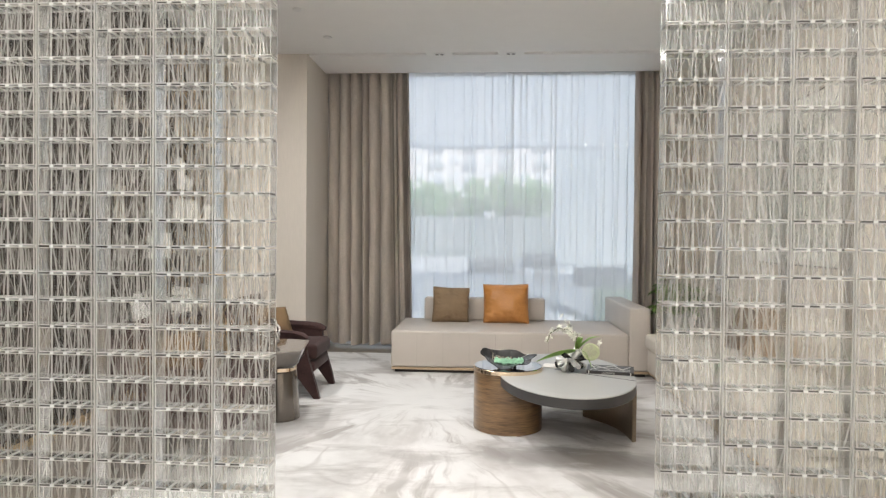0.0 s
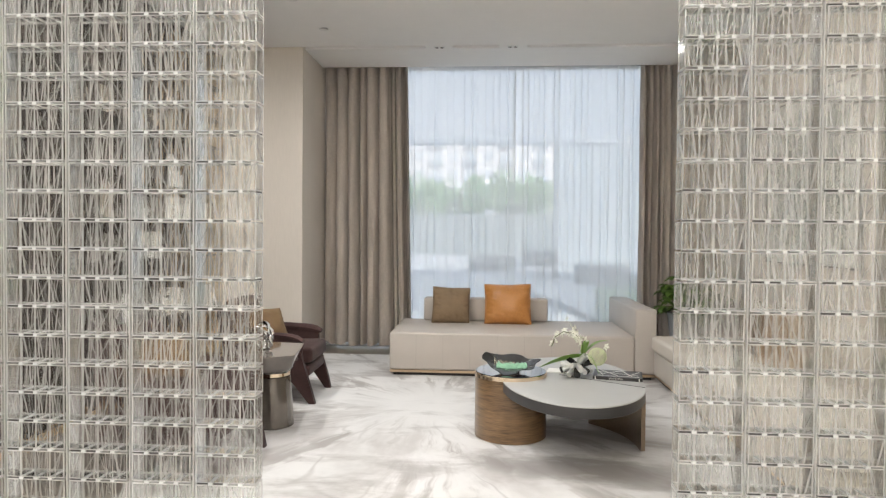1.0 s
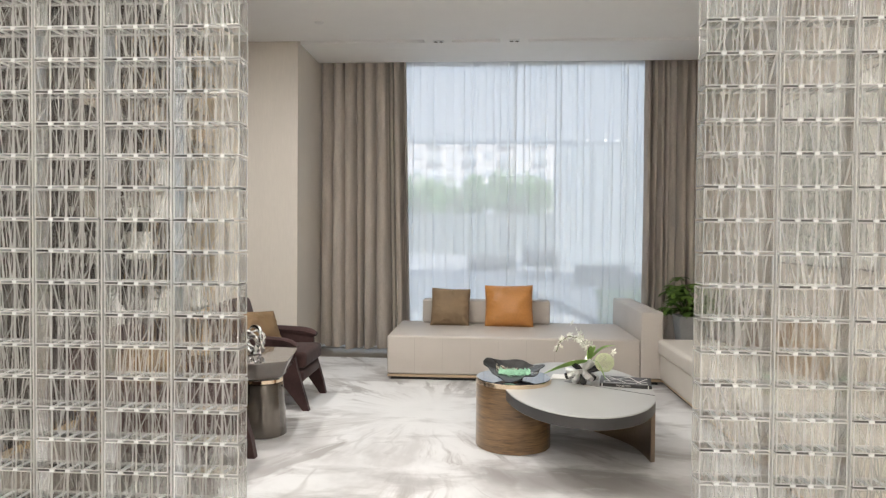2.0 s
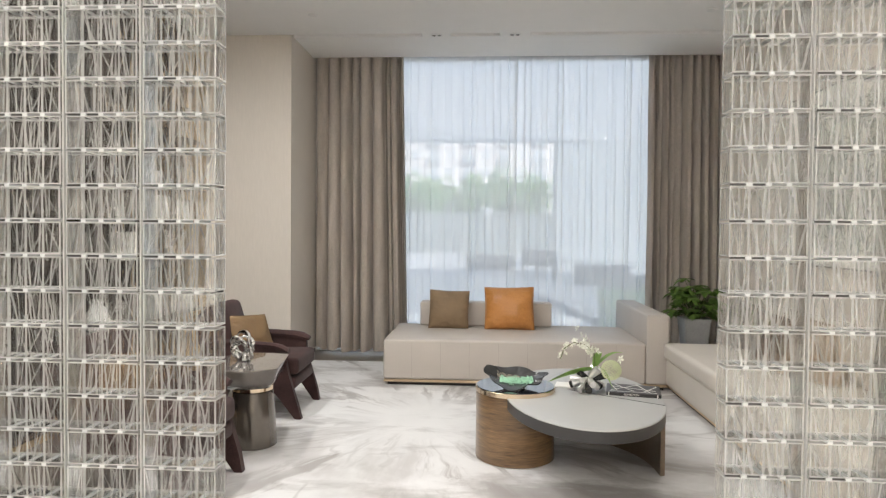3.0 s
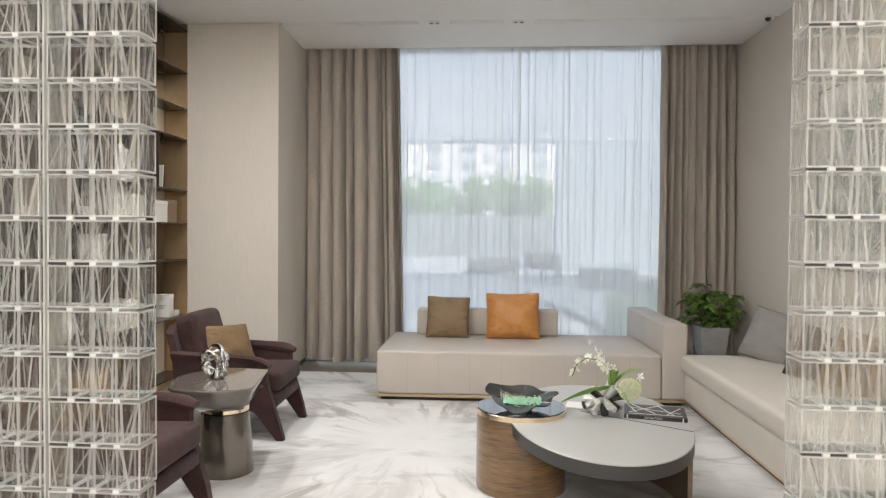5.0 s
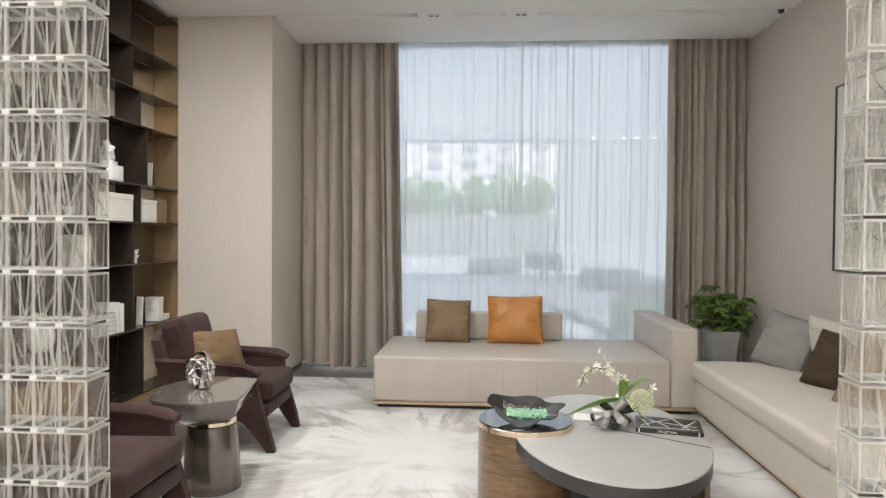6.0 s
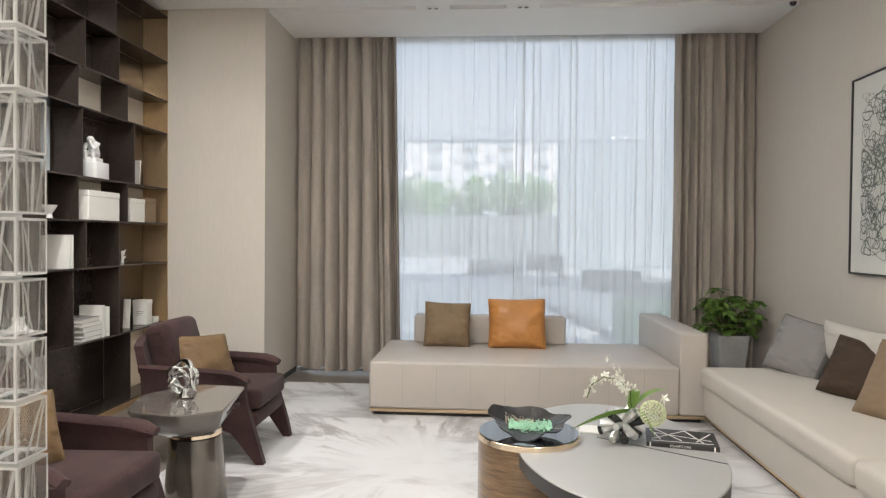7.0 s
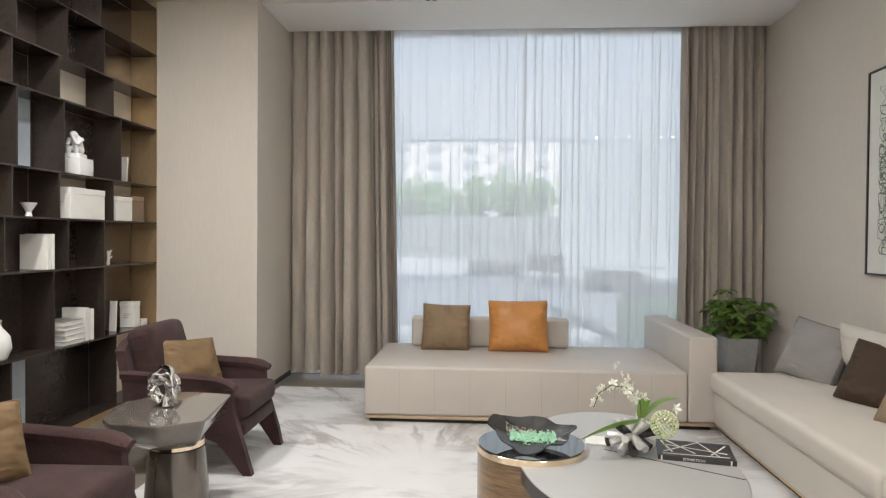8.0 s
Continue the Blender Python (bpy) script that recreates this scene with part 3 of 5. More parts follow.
        tube(bm, [(-0.30, s * 0.25, 0.24), (-0.36, s * 0.262, 0.12), (-0.40, s * 0.27, 0.0)], [0.03, 0.025, 0.016], 8)
        part("leg", bm, PLUMWOOD, ch, "dark stained rear leg")
    return ch


chair = armchair()
chair.matrix_basis = pose(-1.665, 5.135, 0.0, 0, 0, 1)
copy_thing(chair, pose(-1.70, 3.585, 0.0, 0, 0, -1))
for k, yc in enumerate((5.16, 3.60)):
    pillow("cushion", 0.37, 0.30, 0.12, pose(-1.765 - 0.08 * k, yc - 0.03, 0.548, -26, 4, 62), OCHRE, "ochre brown cushion propped in the armchair", 30 + k, "armchair cushions")


# ---- side table ----
def side_table():
    tb = thing("side_table", pose(-1.47, 4.31, 0), "smoky lacquered side table with faceted top on a drum base", "side table")
    bm = bmesh.new()
    lathe(bm, [(0.140, 0.0), (0.146, 0.004), (0.141, 0.10), (0.132, 0.22), (0.122, 0.335), (0.11, 0.338)], 0.012, 0, 48)
    part("base", bm, SMOKE, tb, "smoked mirror tapered drum")
    bm = bmesh.new()
    lathe(bm, [(0.117, 0.339), (0.121, 0.341), (0.121, 0.368), (0.117, 0.37)], 0.012, 0, 48)
    part("collar", bm, GOLD, tb, "polished brass collar")
    # rounded five-sided top over a tapering faceted underside
    corners = [(0.225, -0.20), (0.155, 0.275), (-0.13, 0.31), (-0.29, 0.06), (-0.20, -0.27), (0.06, -0.30)]
    def outline(s, z):
        pts = []
        for i, c in enumerate(corners):
            p, a, b = Vector(c), Vector(corners[i - 1]), Vector(corners[(i + 1) % 6])
            cut = 0.022 if i in (0, 1, 5) else 0.085
            u, w = p + (a - p).normalized() * cut, p + (b - p).normalized() * cut
            for t in (0, 0.33, 0.67, 1):
                q = (1 - t) ** 2 * u + 2 * t * (1 - t) * p + t * t * w
                pts.append((q.x * s, q.y * s, z))
        return pts
    bm = bmesh.new()
    rings(bm, [outline(0.52, 0.371), outline(0.70, 0.380), outline(0.90, 0.425), outline(0.99, 0.490), outline(1.0, 0.500), outline(1.0, 0.504), outline(0.992, 0.508)])
    part("tabletop", bm, LACQUER, tb)
    return tb


side_table()


def knot_sculpture():
    sc = thing("glass_sculpture", pose(-1.52, 4.33, 0.51), "silvery knotted glass sculpture on the side table", "sculpture")
    root = Vector((-0.03, 0, 0.022))
    for k in range(5):
        bm = bmesh.new()
        n, pts, rad = 44, [], 0.082 - 0.010 * k
        turn = Euler((0.12 * k, 0.34 * k - 0.75, 0.20 * k - 0.35)).to_matrix()
        for i in range(n + 1):
            a = 2 * math.pi * i / n
            r = rad * (1 + 0.10 * math.sin(3 * a + k) + 0.05 * math.sin(7 * a + 2 * k))
            p = Vector((0.78 * (r * math.cos(a) + 0.55 * rad), 0.018 * math.sin(2 * a + k), r * math.sin(a)))
            pts.append(root + turn @ p + Vector((-0.004 * k, 0, 0.052)))
        tube(bm, pts, [0.0085 * (1.15 + 0.55 * math.sin(2 * math.pi * 3 * i / n + k)) for i in range(n + 1)], 10)
        part("loop", bm, CHROME, sc)
    bm = bmesh.new()
    lathe(bm, [(0.035, 0), (0.04, 0.006), (0.03, 0.02), (0.018, 0.045)], k=20)
    part("foot", bm, CHROME, sc)


knot_sculpture()


# ---- coffee tables ----
def coffee_drum():
    tb = thing("drum_table", pose(0.141, 4.24, 0), "walnut drum table with a gold-rimmed black glass top", "coffee table", "nesting coffee tables")
    bm = bmesh.new()
    lathe(bm, [(0.222, 0.0), (0.230, 0.004), (0.230, 0.382), (0.226, 0.386)], k=72)
    part("drum", bm, WALNUT, tb)
    bm = bmesh.new()
    lathe(bm, [(0.228, 0.387), (0.233, 0.389), (0.233, 0.412), (0.230, 0.415)], k=72)
    part("rim", bm, GOLD, tb, "polished gold rim")
    bm = bmesh.new()
    lathe(bm, [(0.226, 0.4155), (0.226, 0.4185)], k=72)
    part("glass_top", bm, BLACKGLASS, tb, "mirror-black glass top")


coffee_drum()


def coffee_oval():
    tb = thing("oval_table", pose(0.515, 4.165, 0), "low grey oval coffee table with a bronze panel leg", "coffee table", "nesting coffee tables")
    N = 96
    def egg(s, z):
        return [((0.437 + s) * math.cos(2 * math.pi * i / N), (0.708 + s) * math.sin(2 * math.pi * i / N), z) for i in range(N)]
    bm = bmesh.new()
    rings(bm, [egg(-0.004, 0.325), egg(0, 0.329), egg(0, 0.384)])
    part("table_edge", bm, TABLEEDGE, tb, "gunmetal edge band")
    bm = bmesh.new()
    rings(bm, [egg(0.001, 0.3845), egg(0.002, 0.388), egg(-0.002, 0.392)])
    part("tabletop", bm, TABLE, tb)
    bm = bmesh.new()
    a, b = Vector((-0.06, 0.09)), Vector((0.41, -0.225))
    d = (b - a).normalized() * 1.0
    nrm = Vector((-d.y, d.x)) * 0.003
    rings(bm, [[(*(a + nrm), z), (*(b + nrm), z), (*(b - nrm), z), (*(a - nrm), z)] for z in (0.390, 0.3935)])
    part("seam", bm, BLACK, tb, "thin dark joint across the top", smooth=False)
    # curved panel leg
    bm = bmesh.new()
    lo = []
    for z in (0.0, 0.324):
        outer, inner = [], []
        for i in range(13):
            t = i / 12
            p = Vector((0.425, -0.185)).lerp(Vector((0.20, 0.39)), t) + Vector((0.93, 0.36)) * 0.07 * math.sin(math.pi * t)
            q = p + Vector((-0.93, -0.36)) * 0.028
            outer.append((p.x, p.y, z)), inner.append((q.x, q.y, z))
        lo.append(outer + inner[::-1])
    rings(bm, lo)
    part("leg", bm, LEGBRONZE, tb, "curved bronze panel leg")


coffee_oval()


def leaf_bowl():
    bw = thing("leaf_bowl", pose(0.135, 4.22, 0.4215, 8, 0, 0), "black leaf-shaped ceramic bowl filled with green stones", "bowl")
    bm = bmesh.new()
    N, R = 56, 10
    def at(r, a, off):
        edge = 1 + 0.10 * math.sin(3 * a + 0.6) + 0.05 * math.sin(7 * a) + 0.025 * math.sin(13 * a)
        lift = 0.068 * r ** 2.5 * (0.52 + 0.16 * math.cos(2 * a + 0.3) + 0.24 * math.sin(a) - 0.14 * math.cos(a)) + 0.011 * r ** 3 * math.sin(5 * a + 1)
        return (0.175 * r * edge * math.cos(a), 0.135 * r * edge * math.sin(a), 0.018 + lift + off)
    for off in (0.005, -0.001):
        rows = [[bm.verts.new(at((i + 0.3) / (R + 0.3), 2 * math.pi * j / N, off)) for j in range(N)] for i in range(R + 1)]
        for p, q in zip(rows, rows[1:]):
            for j in range(N):
                bm.faces.new((p[j], p[(j + 1) % N], q[(j + 1) % N], q[j]))
        bm.faces.new(rows[0])
        if off > 0:
            rim = rows[-1]
        else:
            for j in range(N):
                bm.faces.new((rim[j], rim[(j + 1) % N], rows[-1][(j + 1) % N], rows[-1][j]))
    part("dish", bm, BLACKDISH, bw)
    for fx in (-0.045, 0.05):
        bm = bmesh.new()
        lathe(bm, [(0.008, 0), (0.012, 0.005), (0.012, 0.014), (0.007, 0.02)], fx, -0.02, 14)
        part("foot", bm, CHROME, bw, "small silver foot")
    r = random.Random(4)
    for name, material, x0, x1, n in (("green_stones", JADE, -0.085, 0.105, 620), ("gold_crumbs", CRUMB, -0.10, 0.03, 320)):
        bm = bmesh.new()
        for _ in range(n):
            x, y = r.uniform(x0, x1), max(-0.07, min(0.075, r.gauss(-0.01 if name == "green_stones" else 0.042, 0.022)))
            rr = math.hypot(x / 0.175, y / 0.135)
            s = r.uniform(0.003, 0.006) if name == "green_stones" else r.uniform(0.001, 0.0022)
            z = at(rr, math.atan2(y / 0.135, x / 0.175), 0.005)[2] + s * 0.5 + r.uniform(0, 0.016 if name == "green_stones" else 0.006) * max(0, 1 - rr)
            bmesh.ops.create_icosphere(bm, subdivisions=1, radius=s, matrix=pose(x, y, z, r.uniform(0, 180), r.uniform(0, 180)) @ Matrix.Diagonal((1.2, 0.9, 0.6, 1)))
        tagged(part(name, bm, material, bw), kind="stuff")


leaf_bowl()


def flower_piece():
    fl = thing("flower_arrangement", pose(0.565, 4.235, 0.3925), "white orchids and green leaves in a dark driftwood holder", "flowers")
    r = random.Random(12)
    for i in range(22):
        a, e = 2.4 * i, radians(r.uniform(-30, 60))
        d = Vector((math.cos(a) * math.cos(e), math.sin(a) * math.cos(e), math.sin(e)))
        base = Vector((0, 0, 0.07))
        L = r.uniform(0.085, 0.115)
        bm = bmesh.new()
        w = r.uniform(0.016, 0.022)
        tip = base + d * L
        tip.z = max(tip.z, w)
        tube(bm, [base + d * 0.005, base + d * L * 0.5, tip], [w * 0.7, w, w * 0.95], 9)
        part("holder_tube", bm, SILVER if i % 3 else BLACKDISH, fl, "silver tube" if i % 3 else "dark burnt tube")
    # long strap leaves
    for k, (tip, w, bend) in enumerate((((-0.25, -0.13, 0.075), 0.026, 0.012), ((0.20, 0.02, 0.225), 0.026, 0.03), ((0.075, 0.03, 0.225), 0.03, 0.02), ((0.12, -0.10, 0.04), 0.01, 0.05))):
        bm = bmesh.new()
        a, t1 = Vector((0.03, 0, 0.13)), Vector(tip)
        side = Vector((-(t1 - a).y, (t1 - a).x, 0)).normalized()
        if side.length < 0.1:
            side = Vector((1, 0, 0))
        rows = []
        for i in range(13):
            t = i / 12
            c = a.lerp(t1, t) + Vector((0, 0, bend * math.sin(math.pi * t)))
            hw = w * math.sin(math.pi * min(0.98, 0.12 + 0.87 * t)) ** 0.8
            rows.append([bm.verts.new(c + side * hw * s + Vector((0, 0, 0.2 * hw * abs(s) + (0.0 if k else 0.85 * hw * s)))) for s in (-1, 0, 1)])
        for p, q in zip(rows, rows[1:]):
            for i in range(2):
                bm.faces.new((p[i], p[i + 1], q[i + 1], q[i]))
        bmesh.ops.solidify(bm, geom=bm.faces, thickness=0.0015)
        part("leaf", bm, BLADE, fl)
    # orchid spray
    pts = [Vector((0.04, 0, 0.12)), Vector((0.03, 0, 0.22)), Vector((-0.02, 0, 0.27)), Vector((-0.09, -0.01, 0.285)), Vector((-0.145, -0.02, 0.25)), Vector((-0.165, -0.02, 0.19))]
    bm = bmesh.new()
    tube(bm, pts, 0.003, 6)
    part("stem", bm, STEM, fl)
    spots = [(pts[i].lerp(pts[i + 1], f), 0.031 - 0.0035 * i) for i in range(1, 5) for f in (0.05, 0.22, 0.4, 0.58, 0.76, 0.93)] + [(Vector((0.035 - 0.016 * i, 0.01, 0.225 + 0.021 * i)), 0.030 - 0.002 * i) for i in range(8)] + [(Vector((0.165, -0.02, 0.20)), 0.03), (Vector((0.185, 0.0, 0.15)), 0.028)]
    for c, s in spots:
        bm = bmesh.new()
        c = c + Vector((r.uniform(-0.014, 0.014), r.uniform(-0.014, 0.014), r.uniform(-0.012, 0.012)))
        turn = Euler((r.uniform(0.6, 2.2), r.uniform(-0.6, 0.6), r.uniform(0, 6))).to_matrix()
        mid = bm.verts.new(c)
        for i in range(5):
            a = 2 * math.pi * i / 5
            q = [c + turn @ Vector((math.cos(a + da) * s * k, math.sin(a + da) * s * k, h * s)) for da, k, h in ((-0.45, 0.6, 0.2), (0, 1.0, 0.35), (0.45, 0.6, 0.2))]
            bm.faces.new([mid] + [bm.verts.new(v) for v in q])
        part("blossom", bm, PETAL, fl, smooth=False)
    # round bloom of many florets
    bm = bmesh.new()
    for i in range(220):
        z = 1 - 2 * (i + 0.5) / 220
        a = i * 2.39996
        rr = math.sqrt(1 - z * z)
        p = Vector((rr * math.cos(a), rr * math.sin(a), z)) * 0.054
        bmesh.ops.create_icosphere(bm, subdivisions=1, radius=r.uniform(0.004, 0.0062), matrix=Matrix.Translation(p + Vector((0.12, -0.05, 0.135))))
    part("round_bloom", bm, POMPON, fl, "pale green ball-shaped bloom")


flower_piece()


def flat_book(name, w, d, h, m, cover, label, pages=PAPER):
    bk = thing(name, m, label, "book")
    bm = bmesh.new()
    box(bm, -w / 2 + 0.003, w / 2 - 0.003, -d / 2 + 0.003, d / 2 - 0.003, 0.002, h - 0.002)
    part("page_block", bm, pages, bk, smooth=False)
    for z0, z1 in ((0, 0.002), (h - 0.002, h)):
        bm = bmesh.new()
        box(bm, -w / 2, w / 2, -d / 2, d / 2, z0, z1)
        part("cover", bm, cover, bk, smooth=False)
    return bk


mag = flat_book("art_book", 0.30, 0.22, 0.019, pose(0.822, 4.23, 0.3925, 0, 0, -12), BLACK, "thick black art book with white crossing lines on the table")
bm = bmesh.new()
box(bm, -0.15, 0.15, -0.1145, -0.1102, 0.0, 0.019)
part("spine", bm, BLACK, mag, smooth=False)
for (xa, ya), (xb, yb) in (((-0.125, -0.06), (0.02, 0.10)), ((-0.11, 0.10), (0.0, -0.06)), ((-0.125, 0.04), (0.125, -0.03)), ((0.02, 0.105), (0.09, -0.07)), ((0.06, -0.06), (0.13, 0.08)), ((-0.13, -0.085), (0.13, -0.075)), ((-0.09, -0.06), (-0.13, 0.09))):
    a, b = Vector((xa, ya)), Vector((xb, yb))
    nr = Vector((-(b - a).y, (b - a).x)).normalized() * 0.0036
    bm = bmesh.new()
    rings(bm, [[(*(a + nr), z), (*(b + nr), z), (*(b - nr), z), (*(a - nr), z)] for z in (0.0192, 0.0200)])
    part("printed_line", bm, PAPER, mag, "white line printed on the cover", smooth=False)
for x in (-0.135, 0.13):
    bm = bmesh.new()
    box(bm, x - 0.003, x + 0.003, -0.1153, -0.1146, 0.0, 0.019)
    part("printed_line", bm, PAPER, mag, "white line printed on the spine", smooth=False)
txt = bpy.data.curves.new("title", "FONT")
txt.body, txt.size, txt.align_x, txt.extrude = "EXHIBITION", 0.0155, "CENTER", 0.0003
title = new("title", txt)
title.parent, title.matrix_basis = mag, pose(-0.01, -0.1151, 0.0045, 90, 0, 0)
title.data.materials.append(PAPER)
flat_book("booklet", 0.12, 0.12, 0.006, pose(0.45, 4.36, 0.3945, 0, 0, -12), PAPER, "small white booklet under the flowers")


# ---- potted plant ----
def potted_plant():
    pl = thing("potted_plant", pose(2.08, 7.15, -0.012), "leafy green plant in a tapered concrete pot", "plant")
    bm = bmesh.new()
    def sq(w, z):
        return [(sx * w, sy * w, z) for sx, sy in ((1, 0.9), (0.9, 1), (-0.9, 1), (-1, 0.9), (-1, -0.9), (-0.9, -1), (0.9, -1), (1, -0.9))]
    rings(bm, [sq(0.085, 0), sq(0.135, 0.485), sq(0.120, 0.485), sq(0.115, 0.45)])
    part("pot", bm, CONCRETE, pl, "grey concrete pot")
    bm = bmesh.new()
    box(bm, -0.112, 0.112, -0.112, 0.112, 0.44, 0.455)
    part("soil", bm, SOIL, pl, smooth=False)
    r = random.Random(8)
    for s in range(46):
        a, out, up = r.uniform(0, 2 * math.pi), r.uniform(0.05, 0.27), r.uniform(0.06, 0.42)
        if out > 0.2:
            up *= 0.75
        base = Vector((r.uniform(-0.04, 0.04), r.uniform(-0.04, 0.04), 0.45))
        head = Vector((math.cos(a) * out, math.sin(a) * min(out, 0.22), 0.45 + up))
        mid = base.lerp(head, 0.5) + Vector((0, 0, 0.05))
        bm = bmesh.new()
        tube(bm, [base, mid, head], [0.004, 0.003, 0.002], 5)
        part("stem", bm, STEM, pl)
        # lobed fronds round each stalk's head
        bm = bmesh.new()
        for f in range(r.randint(9, 12)):
            fa = a + r.uniform(-2.4, 2.4)
            L = r.uniform(0.07, 0.13)
            dirn = Vector((math.cos(fa), math.sin(fa), r.uniform(-0.45, 0.25))).normalized()
            sd = Vector((-dirn.y, dirn.x, 0)).normalized()
            w = L * r.uniform(0.30, 0.4)
            prof = [(0.0, 0.06), (0.14, 0.8), (0.22, 0.22), (0.34, 1.0), (0.42, 0.24), (0.54, 1.0), (0.62, 0.22), (0.74, 0.72), (0.82, 0.18), (1.0, 0.02)]
            rows = []
            for t, k in prof:
                c = head + dirn * L * t + Vector((0, 0, -0.35 * L * t * t))
                tip = dirn * (0.10 * L if k > 0.6 else 0)
                rows.append([bm.verts.new(c - sd * w * k + tip + Vector((0, 0, 0.1 * w))), bm.verts.new(c), bm.verts.new(c + sd * w * k + tip + Vector((0, 0, 0.1 * w)))])
            for p, q in zip(rows, rows[1:]):
                for i in range(2):
                    bm.faces.new((p[i], p[i + 1], q[i + 1], q[i]))
        part("frond", bm, LEAF, pl)


potted_plant()


# ---- framed print on the wall ----
def framed_print():
    fr = thing("framed_print", pose(RIGHT - 0.016, 5.14, 1.73, 0, 0, 0), "framed abstract print in grey-green ink on ivory", "picture")
    w, h = 0.71, 0.65
    for a, b, c, d in ((-w, w, -h, -h + 0.012), (-w, w, h - 0.012, h), (-w, -w + 0.012, -h + 0.012, h - 0.012), (w - 0.012, w, -h + 0.012, h - 0.012)):
        bm = bmesh.new()
        box(bm, -0.014, 0.014, a, b, c, d)
        part("frame", bm, BLACK, fr, smooth=False)
    bm = bmesh.new()
    box(bm, -0.004, 0.010, -w + 0.012, w - 0.012, -h + 0.012, h - 0.012)
    part("mount", bm, MATBOARD, fr, "ivory paper mount", smooth=False)
    # looping ink strokes
    r = random.Random(5)
    bm = bmesh.new()
    for s in range(520):
        yc, zc = r.uniform(-0.56, 0.56), r.uniform(-0.52, 0.52)
        ra, rb, ph, th = r.uniform(0.012, 0.055), r.uniform(0.015, 0.06), r.uniform(0, 3.1), r.uniform(0.004, 0.008)
        n = 14
        ins, outs = [], []
        for i in range(n):
            a = 2 * math.pi * i / n
            k = 1 + 0.25 * math.sin(3 * a + s)
            y, z = ra * k * math.cos(a), rb * k * math.sin(a)
            y, z = y * math.cos(ph) - z * math.sin(ph), y * math.sin(ph) + z * math.cos(ph)
            g = 1 + th / max(ra, 0.02)
            lim = lambda v, m: max(-m, min(m, v))
            x = -0.0048 - 0.000004 * s
            ins.append(bm.verts.new((x, lim(yc + y, 0.585), lim(zc + z, 0.555))))
            outs.append(bm.verts.new((x, lim(yc + y * g, 0.59), lim(zc + z * g, 0.56))))
        for i in range(n):
            bm.faces.new((ins[i], ins[(i + 1) % n], outs[(i + 1) % n], outs[i]))
    tagged(part("ink_drawing", bm, INK, fr, "tangled grey-green looping strokes", smooth=False), kind="stuff")


framed_print()


# ---- bookcase: bronze shelves and staggered uprights, brass end wall ----
SHELVES = [0.05, 0.567, 1.07, 1.392, 1.685, 2.146, 2.418, 2.745, 3.12]
SHELF_BACK, SHELF_NEAR, DEPTH = SHELF_X - 0.215, 2.75, 0.205
# uprights of each row, counted along the wall
UPRIGHTS = [
    [6.027, 4.97, 4.25, 3.50],
    [5.88, 5.34, 4.62, 3.80],
    [5.88, 5.48, 4.92, 4.55, 4.10, 3.60],
    [5.99, 5.394, 4.98, 4.45, 3.95, 3.40],
    [6.09, 5.44, 5.02, 4.55, 4.0, 3.45],
    [5.99, 5.394, 4.98, 4.45, 3.95, 3.40],
    [5.88, 5.474, 5.02, 4.55, 4.10, 3.60],
    [5.84, 5.10, 4.40, 3.60],
]


def bookcase():
    bc = thing("bookcase", pose(0, 0, 0), "tall dark bronze bookcase with staggered open compartments", "bookcase")
    for z in SHELVES:
        bm = bmesh.new()
        box(bm, SHELF_BACK + 0.008, SHELF_X, SHELF_NEAR, PIER_Y - 0.006, z - 0.006, z + 0.006)
        part("shelf", bm, BRONZE, bc, smooth=False)
    for k, cuts in enumerate(UPRIGHTS):
        z0, z1 = SHELVES[k] + 0.0062, SHELVES[k + 1] - 0.0062
        for y in cuts:
            bm = bmesh.new()
            box(bm, SHELF_BACK + 0.008, SHELF_X - 0.002, y - 0.010, y, z0, z1)
            part("upright", bm, BRONZE, bc, smooth=False)
        ends = [PIER_Y - 0.006] + cuts + [SHELF_NEAR]
        for j in range(len(ends) - 1):
            light = (k in (3, 5) and j in (0, 1, 3)) or (k == 0 and j == 0)
            near = ends[j + 1] + 0.001
            # two cells get a strip painted pale blue as a window reflection
            if (k, j) in ((0, 1), (4, 2)):
                bm = bmesh.new()
                box(bm, SHELF_BACK - 0.004, SHELF_BACK + 0.006, near, near + 0.385, z0, z1)
                part("back_panel", bm, WINDOWSHEEN, bc, "back panel with the window's reflection painted as pale blue", smooth=False)
                near += 0.386
            bm = bmesh.new()
            box(bm, SHELF_BACK - 0.004, SHELF_BACK + 0.006, near, ends[j] - 0.011, z0, z1)
            part("back_panel", bm, CREAM if light else BRONZE, bc, "cream laminate back panel" if light else "", smooth=False)
    bm = bmesh.new()
    box(bm, SHELF_BACK - 0.004, SHELF_X, PIER_Y - 0.005, PIER_Y - 0.001, 0.0, CEIL - 0.002)
    part("end_panel", bm, BRASS, bc, "brushed brass end panel", smooth=False)
    bm = bmesh.new()
    box(bm, SHELF_BACK - 0.004, SHELF_X, SHELF_NEAR - 0.02, SHELF_NEAR - 0.001, -0.012, CEIL - 0.002)
    part("end_panel", bm, BRONZE, bc, smooth=False)
    bm = bmesh.new()
    box(bm, SHELF_BACK, SHELF_X - 0.02, SHELF_NEAR, PIER_Y - 0.006, -0.012, 0.043)
    part("plinth", bm, BRASS, bc, "brass plinth", smooth=False)


bookcase()
XC = SHELF_X - 0.10


def shelf_z(k):
    return SHELVES[k] + 0.0065


